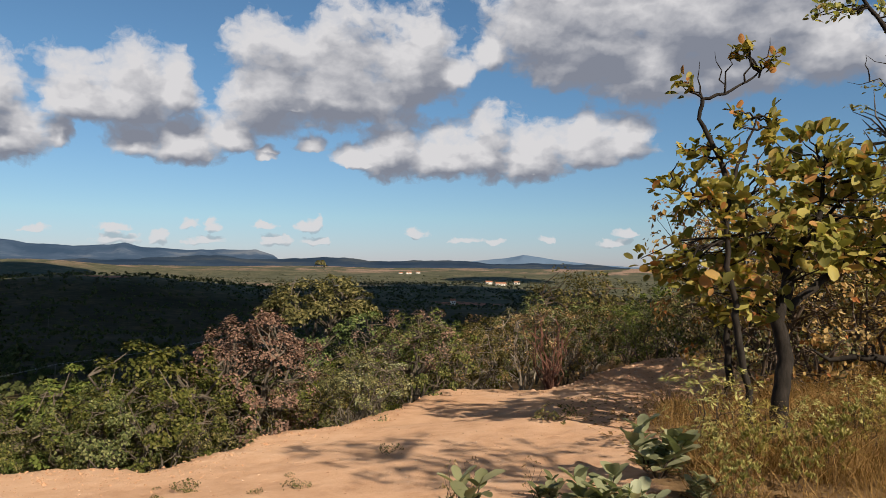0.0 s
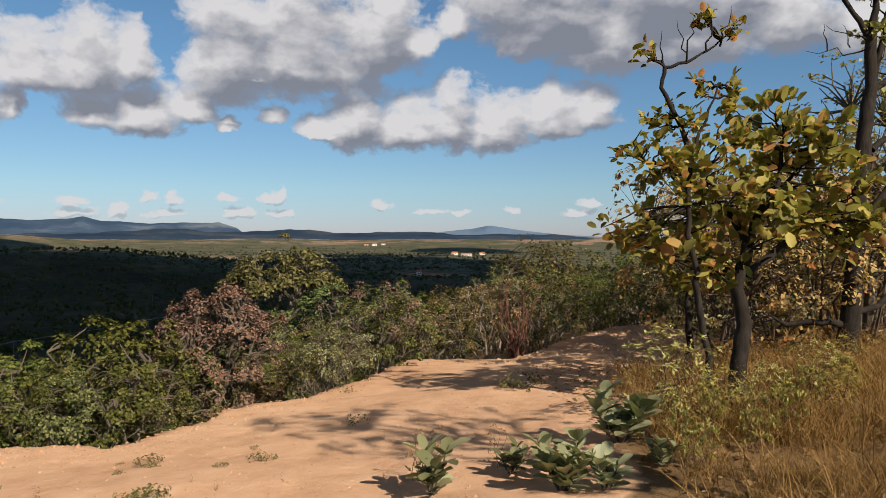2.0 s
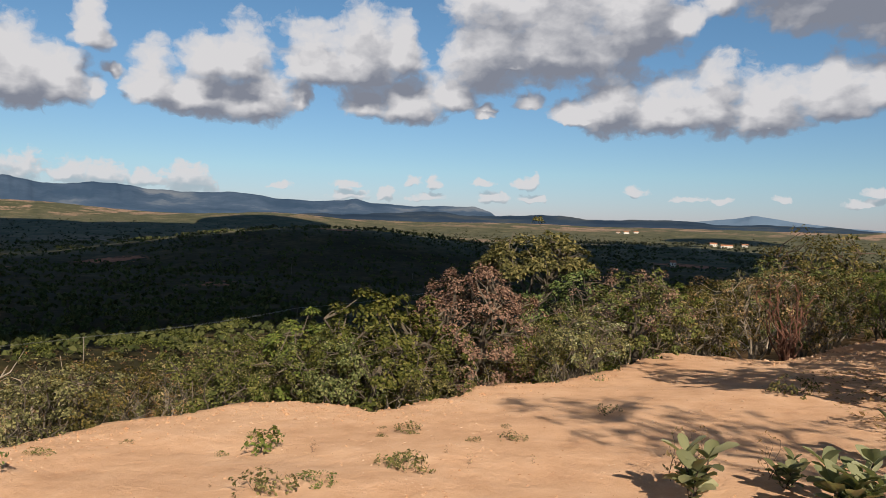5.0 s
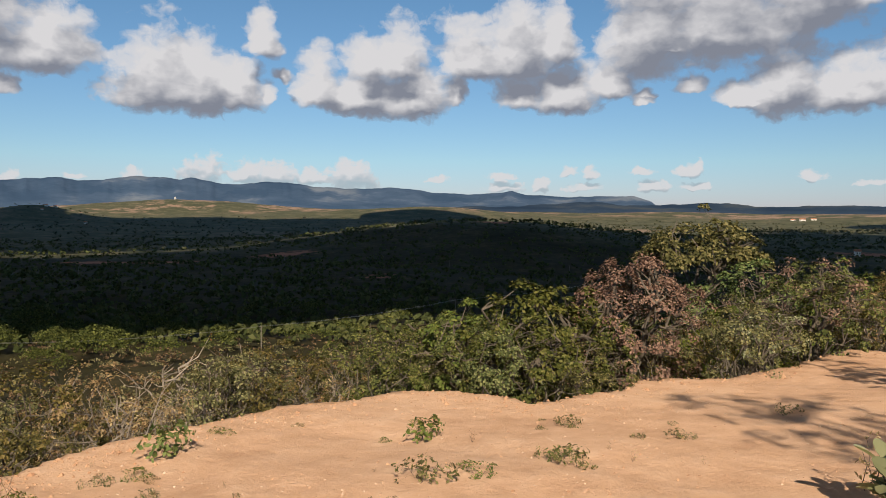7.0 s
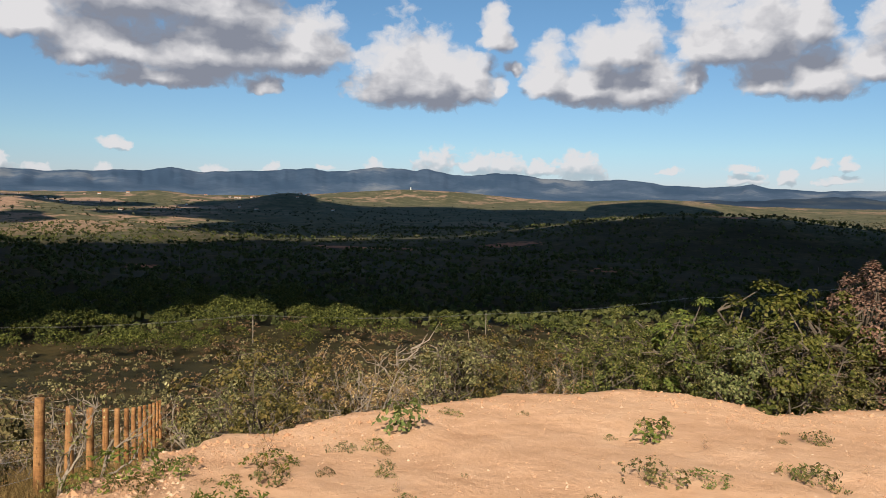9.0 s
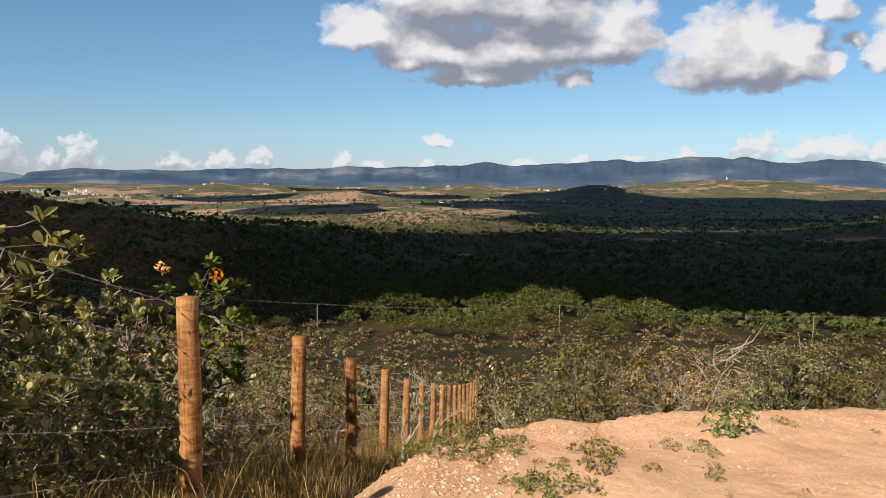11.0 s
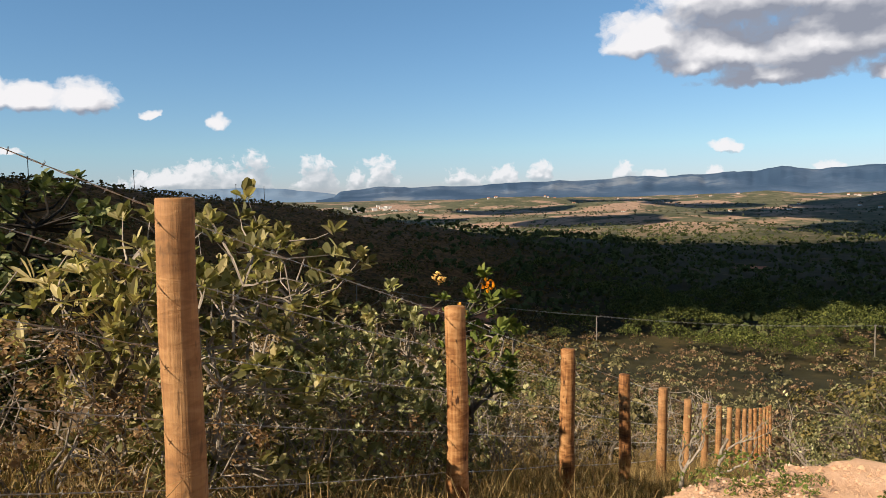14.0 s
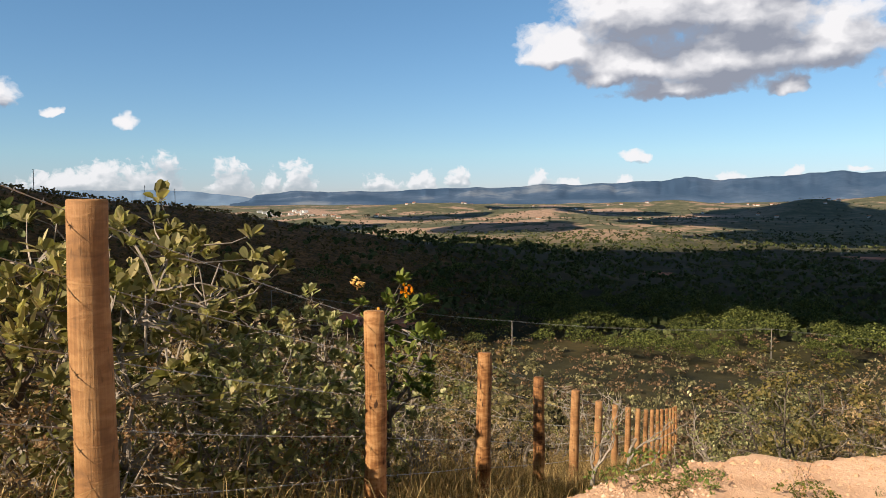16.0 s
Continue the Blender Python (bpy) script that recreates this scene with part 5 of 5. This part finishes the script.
for k, x, y, s in ((0, 1.72, 9.41, 1.5), (1, -0.28, 8.03, 0.7), (0, -1.01, 6.63, 0.6), (1, -2.04, 6.81, 0.75), (2, -2.08, 4.89, 0.7), (0, -2.34, 4.65, 1.05), (1, -1.57, 5.50, 0.95), (3, -1.75, 5.6, 0.7),
                   (0, -3.98, 3.70, 0.45), (1, -4.65, 3.81, 0.6), (2, -4.55, 3.08, 0.9), (3, -3.80, 3.53, 0.4), (2, -3.90, 2.35, 1.1), (3, -4.0, 2.2, 0.8), (0, -4.19, 2.86, 0.8), (1, -4.71, 2.15, 0.7), (3, -4.89, 2.51, 0.9), (2, -4.53, 4.04, 0.6), (2, -5.2, 2.3, 1.3), (3, -5.4, 2.0, 1.2), (2, -4.9, 1.9, 1.0)):
    weed(WEEDS[k], x, y, s * 0.75)
weed(BRIGHT, -3.09, 5.93, 0.85, "bright green seedling clump on the bare earth")
weed(BRIGHT, -4.79, 4.55, 1.1, "round green seedling clump on the bare earth")
for x, y, s in ((0.35, 5.5, 1.2), (0.5, 5.9, 1.0), (0.95, 5.55, 1.0), (-4.4, 2.9, 0.7), (-4.9, 3.3, 0.8), (-3.4, 3.3, 0.4), (-2.6, 5.9, 0.4), (-3.3, 6.2, 0.3)):
    weed(SPRIG, x, y, s, "thin dry reddish sprig on the bare earth")
_r = random.Random(8)
for _ in range(46):
    az, d = _r.uniform(5, 66), _r.uniform(4.2, 7.6)
    p = bearing(az, d)
    if d < float(np.interp(az, EDGE_AZ, EDGE_D)) - 0.4:
        weed(_r.choice(WEEDS[:3] + [SPRIG]), p.x, p.y, _r.uniform(0.15, 0.34), "tiny seedling on the bare earth")

# yellowish narrow-leaved bushes at the verge
NARROW = [bush_mesh(s, 0.85, 0.75, LEAF_HERB, BARK_BROWN, 9, 46, 11, 0.07, 0.28, 0.1, 0, 0.0, 0.008, puff=0.13, upright=1.2) for s in (451, 452)]
for x, y, s in ((2.73, 6.98, 1.0), (3.0, 7.25, 0.8), (3.5, 6.6, 0.6), (2.95, 6.2, 0.65), (4.3, 7.2, 0.7), (2.5, 6.3, 0.5), (3.9, 6.2, 0.6), (4.9, 7.8, 0.7)):
    shrub("verge_bush", NARROW[int(x * 10) % 2], x, y, s, x * 90, "yellow-green narrow-leaved bush in dry grass", "shrub", "bushes on the verge")


# yellow-green herbs before the trees
HERB = [bush_mesh(s, 0.50, 0.34, LEAF_HERB, BARK_BROWN, 8, 40, 12, 0.060, 0.34, 0.15, 1, 0.0, 0.005, puff=0.14, upright=1.0) for s in (455, 456)]
_r = random.Random(31)
for x, y in ((2.38, 5.77), (3.04, 6.71), (3.14, 6.2), (3.32, 5.88), (2.34, 5.18), (2.6, 6.5), (2.75, 6.0), (3.9, 6.7), (2.9, 5.5), (4.45, 7.05)):
    shrub("herb", HERB[int(x * 20) % 2], x, y, _r.uniform(0.6, 1.0), x * 200 % 360, "leafy yellow-green herb in the dry grass", "plant", "herbs on the verge")


# ---------------------------------------------------------------- grass, litter and stones, past counting
def grass(name, label, spots, tall, blades, mat, seed, spread=0.10, lean=0.5, broad=1.0):
    r = random.Random(seed)
    s = Soup()
    for x, y, k in spots:
        z0 = height(x, y)
        for _ in range(int(blades * r.uniform(0.5, 1.3))):
            p = Vector((x + r.gauss(0, spread), y + r.gauss(0, spread), z0 - 0.02))
            h = tall * k * r.uniform(0.45, 1.15)
            a = r.uniform(0, 6.283)
            out = Vector((math.cos(a), math.sin(a), 0)) * h * lean * r.uniform(0.2, 1.1)
            w = Vector((-math.sin(a + r.uniform(-1, 1)), math.cos(a), 0)) * (0.0013 + 0.0013 * r.random()) * broad
            bow = rand_way(r) * h * 0.10
            m = p + out * 0.22 + bow + Vector((0, 0, h * 0.5))
            m2 = p + out * 0.62 + bow * 0.7 + Vector((0, 0, h * 0.84))
            t = p + out * 1.15 + Vector((0, 0, h * r.uniform(0.78, 1.02)))
            b = len(s.v)
            s.v += [p - w, p + w, m - w * 0.9, m + w * 0.9, m2 - w * 0.7, m2 + w * 0.7, t]
            s.f += [(b, b + 1, b + 3, b + 2), (b + 2, b + 3, b + 5, b + 4), (b + 4, b + 5, b + 6)]
    return tagged(new(name, s.mesh(name, mat)), label, "grass", kind="stuff")


_r = random.Random(21)
verge = []
while len(verge) < 760:
    x, y = _r.uniform(1.2, 8.5), _r.uniform(2.6, 11.5)
    if float(sand_share(x, y)) < 0.3 and x > 1.2 + 0.18 * y and noise.noise((x * 0.9, y * 0.9, 0)) > -0.22:
        verge.append((x, y, _r.uniform(0.7, 1.2) if x - 0.35 * y > 2.1 else _r.uniform(0.35, 0.8)))
grass("dry_grass", "straw-coloured dry grass on the verge", verge, 0.52, 66, STRAW, 22, 0.11, 1.55, 1.2)
N_OUT = Vector((-FENCE_DIR.y, FENCE_DIR.x, 0))
if N_OUT.dot(P0) < 0:
    N_OUT = -N_OUT
along = []
while len(along) < 640:
    k, s = _r.uniform(-1.2, 9.0), _r.uniform(-0.5, 4.2) if _r.random() < 0.8 else _r.uniform(-0.6, 0.6)
    p = P0 + FENCE_DIR * SPAN * k + N_OUT * s
    if p.length > 2.0:
        along.append((p.x, p.y, _r.uniform(0.5, 1.15)))
grass("dry_grass", "tall brownish dry grass along the fence", along, 0.42, 86, GRASS_BROWN, 23, 0.19, 0.75, 1.35)
grass("green_grass", "thin green grass among the fence posts", [(p[0] + 0.1, p[1] - 0.1, p[2]) for p in along[::2]], 0.34, 30, LEAF_OLIVE, 24, 0.15, 0.6)


def litter(name, label, spots, size, mat, seed):
    r = random.Random(seed)
    s = Soup()
    for x, y in spots:
        p = Vector((x, y, height(x, y) + 0.012))
        a = r.uniform(0, 6.283)
        lw = Vector((math.cos(a), math.sin(a), r.uniform(-0.1, 0.5))).normalized()
        k = size * r.uniform(0.5, 1.2)
        s.leaf(p, lw, (Vector((0, 0, 1)) + rand_way(r) * 0.4).normalized(), k, k * 0.6, 0)
    return tagged(new(name, s.mesh(name, mat)), label, "litter", kind="stuff")


litter("leaf_litter", "brown fallen leaves under the trees", [(_r.uniform(2.0, 7.5), _r.uniform(3.5, 11.5)) for _ in range(5200)], 0.065, LEAF_DRY, 25)

STONE, _t, _b = material("pale_stone", 0.85, 0.3)
_t.links.new(mix(_t, node(_t, "ShaderNodeNewGeometry").outputs["Random Per Island"], (0.40, 0.235, 0.145), (0.66, 0.48, 0.35)), _b.inputs["Base Color"])


def stones(name, label, spots, seed):
    r = random.Random(seed)
    vs, fs = [], []
    for x, y, k in spots:
        z = height(x, y) + k * 0.15
        b = len(vs)
        a = r.uniform(0, 6.283)
        for i in range(5):
            t = a + 6.283 * i / 5
            q = r.uniform(0.7, 1.1)
            vs.append((x + math.cos(t) * k * q, y + math.sin(t) * k * q, z + r.uniform(-0.25, 0.1) * k))
        vs.append((x + r.uniform(-0.3, 0.3) * k, y + r.uniform(-0.3, 0.3) * k, z + k * r.uniform(0.4, 0.75)))
        fs += [(b + i, b + (i + 1) % 5, b + 5) for i in range(5)]
    return tagged(new(name, mesh_from(name, vs, fs, STONE)), label, "stones", kind="stuff")


spots = []
for _ in range(2300):
    az, d = _r.uniform(-8, 78), _r.uniform(3.4, 9.0)
    p = bearing(az, d)
    if d < float(np.interp(az, EDGE_AZ, EDGE_D)) and noise.noise((p.x * 0.9, p.y * 0.9, 3)) > 0.0:
        spots.append((p.x, p.y, _r.uniform(0.004, 0.013) * (1.9 if _r.random() < 0.08 else 1)))
for _ in range(700):
    p = bearing(_r.gauss(-17, 4.5), _r.gauss(14.2, 0.9))
    spots.append((p.x, p.y, _r.uniform(0.012, 0.045)))
for _ in range(1100):
    p = bearing(_r.uniform(62, 82), _r.uniform(3.6, 6.4))
    spots.append((p.x, p.y, _r.uniform(0.006, 0.026)))
for _ in range(260):
    spots.append((_r.gauss(3.05, 0.28), _r.gauss(4.15, 0.16), _r.uniform(0.010, 0.028)))
stones("gravel", "pale pebbles and rubble scattered on the earth", spots, 26)

# crumbled clods along the rim of the bare earth
CLOD, _t, _b = material("clod", 0.95, 0.15)
_t.links.new(mix(_t, node(_t, "ShaderNodeNewGeometry").outputs["Random Per Island"], (0.42, 0.235, 0.138), (0.56, 0.345, 0.215)), _b.inputs["Base Color"])
spots = []
for _ in range(1700):
    az = _r.uniform(-24, 70)
    p = bearing(az, float(np.interp(az, EDGE_AZ, EDGE_D)) - abs(_r.gauss(0, 0.55)) - 0.05)
    spots.append((p.x, p.y, _r.uniform(0.005, 0.02) * (2.0 if _r.random() < 0.08 else 1)))
for _ in range(700):
    p = bearing(_r.uniform(-10, 60), _r.uniform(4, 13))
    if p.length < float(np.interp(math.degrees(math.atan2(-p.x, p.y)), EDGE_AZ, EDGE_D)):
        spots.append((p.x, p.y, _r.uniform(0.004, 0.016)))
stones("clods", "crumbled orange clods along the rim of the earth", spots, 27).data.materials[0] = CLOD

# ---------------------------------------------------------------- shrubs behind the fence
for k, s, kind, size in ((0.55, 1.5, "grey", 1.12), (1.0, 2.0, "grey", 1.25), (0.25, 2.6, "dry", 0.5), (1.55, 1.5, "grey", 1.0), (2.0, 2.4, "olive", 0.62), (-0.05, 1.6, "dry", 0.75), (-0.45, 2.3, "grey", 0.62), (0.7, 3.4, "olive", 0.62),
                         (1.3, 3.2, "grey", 0.7), (2.5, 1.2, "bare", 0.6), (2.9, 2.2, "grey", 0.85), (3.4, 1.3, "dry", 0.7), (3.8, 2.6, "olive", 0.9), (4.5, 1.4, "olive", 0.7), (5.2, 2.4, "dry", 0.9), (2.3, 3.8, "dry", 0.7),
                         (-0.5, 4.2, "olive", 0.5), (0.2, 4.9, "dry", 0.5), (1.8, 4.8, "dry", 0.7), (3.2, 4.0, "olive", 1.0), (4.4, 3.8, "grey", 1.0), (5.6, 4.2, "olive", 1.0), (6.3, 1.5, "dry", 0.75), (7.2, 2.6, "olive", 0.9), (8.3, 1.6, "dry", 0.8), (9.4, 2.2, "olive", 0.9), (10.8, 1.6, "dry", 0.8), (3.0, 6.0, "dry", 1.1), (5.0, 6.0, "bare", 1.1), (7.0, 5.0, "olive", 1.1), (1.0, 6.5, "olive", 1.1), (9.0, 4.5, "dry", 1.0), (12.0, 2.5, "dry", 0.9), (0.35, 0.95, "dry", 0.48), (0.85, 1.15, "dry", 0.55), (1.35, 0.95, "dry", 0.5), (1.75, 1.1, "grey", 0.5), (2.2, 0.95, "dry", 0.5), (2.75, 1.05, "dry", 0.5), (-0.25, 1.0, "grey", 0.45), (0.1, 1.3, "dry", 0.55), (3.7, 0.95, "dry", 0.5), (1.1, 1.35, "grey", 0.7), (1.95, 1.6, "grey", 0.75), (11.0, 4.6, "olive", 1.0), (13.5, 1.5, "olive", 0.9)):
    p = P0 + FENCE_DIR * SPAN * k + N_OUT * s
    shrub("shrub", KINDS[kind][int(k * 7) % len(KINDS[kind])], p.x, p.y, size, (k * 137 + s * 61) % 360, KIND_LABEL[kind] + " behind the fence", "shrub", "shrubs behind the fence")
p = bearing(122.3, 6.4)
tree("dark green small tree behind the fence", 461, p.x, p.y, 1.95 - height(p.x, p.y), 2.0, LEAF_GREEN, BARK_DARK, 0.7, (0, 0), 0.045, 260, 15, 0.088, 0.15, 8, 0.15, 4, shape=1, ratio=0.66)
p = bearing(112.5, 4.6)
tree("young tree with long drooping straw-yellow leaves", 462, p.x, p.y, 1.55, 0.9, LEAF_STRAW, BARK_BROWN, 0.7, (0, 0), 0.018, 30, 10, 0.125, 0.45, 5, 0.14, 6, "shrub", 0.0, 0.28, 1)
p = bearing(86.9, 7.9)
flowering = bush_mesh(463, 2.3, 1.3, LEAF_FRESH, BARK_GREY, 6, 44, 14, 0.11, 0.5, 0.45, 1, 0.9, 0.028, (0.2, 0.0), 0.15)
ob = shrub("tree", flowering, p.x, p.y, 1.0, 0, "small fresh-green tree with a few orange flower heads", "tree")
_r = random.Random(5)
for cx, cy, cz in ((0.1, -0.3, 2.32), (0.35, 0.2, 2.25), (0.3, -0.1, 2.0)):
    s = Soup()
    for _ in range(26):
        s.leaf(Vector((cx, cy, cz)) + rand_way(_r) * 0.05, rand_way(_r), rand_way(_r), 0.05, 0.035, 0)
    part("flower", s.mesh("flower", FLOWER), ob, "orange-yellow flower head")

# ---------------------------------------------------------------- power lines down in the valley
CONCRETE, _t, _b = material("grey_concrete", 0.9, 0.2)
_t.links.new(ramp(_t, noise_tex(_t, obj_coord(_t), 3.0, 4), (0.3, (0.13, 0.115, 0.095)), (0.7, (0.22, 0.195, 0.165))), _b.inputs["Base Color"])


def power_pole(x, y, tall=9.5, turn=0.0):
    z = height(x, y)
    ob = empty("power_pole", pose(x, y, z, 0, 0, turn))
    s = Soup()
    s.tube([Vector((0, 0, -0.5)), Vector((0, 0, tall))], [0.2, 0.14], 8, True)
    part("pole", s.mesh("pole", CONCRETE, True), ob)
    s = Soup()
    s.tube([Vector((-1.0, 0, tall - 0.3)), Vector((1.0, 0, tall - 0.3))], [0.07, 0.07], 4, True)
    part("crossarm", s.mesh("crossarm", BARK_BROWN), ob)
    for dx in (-0.9, 0.0, 0.9):
        s = Soup()
        s.tube([Vector((dx, 0, tall - 0.3)), Vector((dx, 0, tall - 0.05))], [0.05, 0.03], 5, True)
        part("insulator", s.mesh("insulator", CONCRETE), ob)
    return tagged(ob, "grey concrete power pole with a crossarm among the trees", "power pole", "power poles")


def power_line(places, tall=9.5):
    for i, (x, y) in enumerate(places):
        power_pole(x, y, tall, math.degrees(math.atan2(places[min(i + 1, len(places) - 1)][1] - places[max(i - 1, 0)][1], places[min(i + 1, len(places) - 1)][0] - places[max(i - 1, 0)][0])) + 90)
    for (xa, ya), (xb, yb) in zip(places, places[1:]):
        for off in (-0.9, 0.0, 0.9):
            d = Vector((xb - xa, yb - ya, 0)).normalized()
            q = Vector((-d.y, d.x, 0)) * off
            a, b = Vector((xa, ya, height(xa, ya) + tall - 0.05)) + q, Vector((xb, yb, height(xb, yb) + tall - 0.05)) + q
            s = Soup()
            s.tube([a.lerp(b, i / 10) - Vector((0, 0, 5.0 * (i / 10) * (1 - i / 10))) for i in range(11)], [0.022] * 11, 3)
            tagged(new("power_cable", s.mesh("power_cable", METAL)), "thin grey power cable strung between the poles", "cable", "power cables")


power_line([tuple(bearing(a, d).xy) for a, d in ((96, 236), (77.8, 232), (59.3, 249), (41.7, 264), (27.1, 366), (16.0, 520))])
for a, d in ((27.6, 723), (70.8, 556), (64.5, 600), (54.0, 690), (40.0, 760), (76.0, 520), (18.5, 700), (111.5, 372), (104.6, 420), (102.6, 430), (118.0, 350)):
    power_pole(*bearing(a, d).xy)

# ---------------------------------------------------------------- buildings far off
WHITEWASH, _t, _b = material("whitewash", 0.9, 0.2)
_t.links.new(ramp(_t, noise_tex(_t, obj_coord(_t), 0.4, 3), (0.3, (0.62, 0.58, 0.52)), (0.7, (0.80, 0.77, 0.72))), _b.inputs["Base Color"])
TILE, _t, _b = material("clay_tile", 0.9, 0.2)
_t.links.new(ramp(_t, noise_tex(_t, obj_coord(_t), 0.8, 4), (0.3, (0.30, 0.13, 0.07)), (0.7, (0.45, 0.22, 0.13))), _b.inputs["Base Color"])
GLASS, _t, _b = material("dark_window", 0.2, 0.5)
_b.inputs["Base Color"].default_value = (0.03, 0.035, 0.04, 1)


def box_mesh(name, x0, x1, y0, y1, z0, z1, mat):
    vs = list(itertools.product((x0, x1), (y0, y1), (z0, z1)))
    fs = [(0, 1, 3, 2), (4, 6, 7, 5), (0, 4, 5, 1), (2, 3, 7, 6), (0, 2, 6, 4), (1, 5, 7, 3)]
    return mesh_from(name, vs, fs, mat)


def house(az, d, w, dep, h, label, flat=False, floors=1):
    p = bearing(az, d)
    z = height(p.x, p.y)
    ob = empty("house", pose(p.x, p.y, z, 0, 0, az + 14))
    part("wall", box_mesh("wall", -w / 2, w / 2, -dep / 2, dep / 2, -4, h, WHITEWASH), ob)
    if flat:
        part("roof", box_mesh("roof", -w / 2 - 0.3, w / 2 + 0.3, -dep / 2 - 0.3, dep / 2 + 0.3, h, h + 0.4, WHITEWASH), ob)
    else:
        e = 0.8
        vs = [(-w / 2 - e, -dep / 2 - e, h - 0.2), (w / 2 + e, -dep / 2 - e, h - 0.2), (w / 2 + e, dep / 2 + e, h - 0.2), (-w / 2 - e, dep / 2 + e, h - 0.2), (-w / 2 - e, 0, h + dep * 0.28), (w / 2 + e, 0, h + dep * 0.28)]
        part("roof", mesh_from("roof", vs, [(0, 1, 5, 4), (2, 3, 4, 5), (0, 4, 3), (1, 2, 5), (0, 3, 2, 1)], TILE), ob)
    n = max(2, int(w / 4))
    for f in range(floors):
        for i in range(n):
            x = -w / 2 + w * (i + 0.5) / n
            z0 = h * f / floors + h / floors * 0.35
            part("window", box_mesh("window", x - 0.6, x + 0.6, -dep / 2 - 0.06, -dep / 2 + 0.02, z0, z0 + h / floors * 0.4, GLASS), ob)
    return tagged(ob, label, "house", "houses across the plain")


HOUSE = "white-walled house with a clay tile roof on the far plain"
BLOCK = "white flat-roofed building at the edge of the far town"
for az, d, w in ((-4.4, 1850, 26), (-3.5, 1890, 16), (-5.6, 1990, 14), (2.6, 2700, 18), (1.9, 2750, 16), (3.2, 2760, 14), (8.0, 1500, 10), (-0.8, 1080, 6)):
    house(az, d, w, 10, 5.5, HOUSE)
_r = random.Random(91)
for _ in range(16):
    house(_r.uniform(91.5, 97), _r.uniform(2500, 2800), _r.uniform(10, 22), 10, _r.uniform(4, 8), BLOCK, True, 2)
for _ in range(48):
    house(_r.uniform(52, 92), _r.uniform(1900, 3300), _r.uniform(6, 11), 7, 3.4, HOUSE)
for az, d in ((26.7, 1900), (47.7, 3280)):
    house(az, d, 5, 5, 9, "pale tower on a bare hilltop", True, 2)
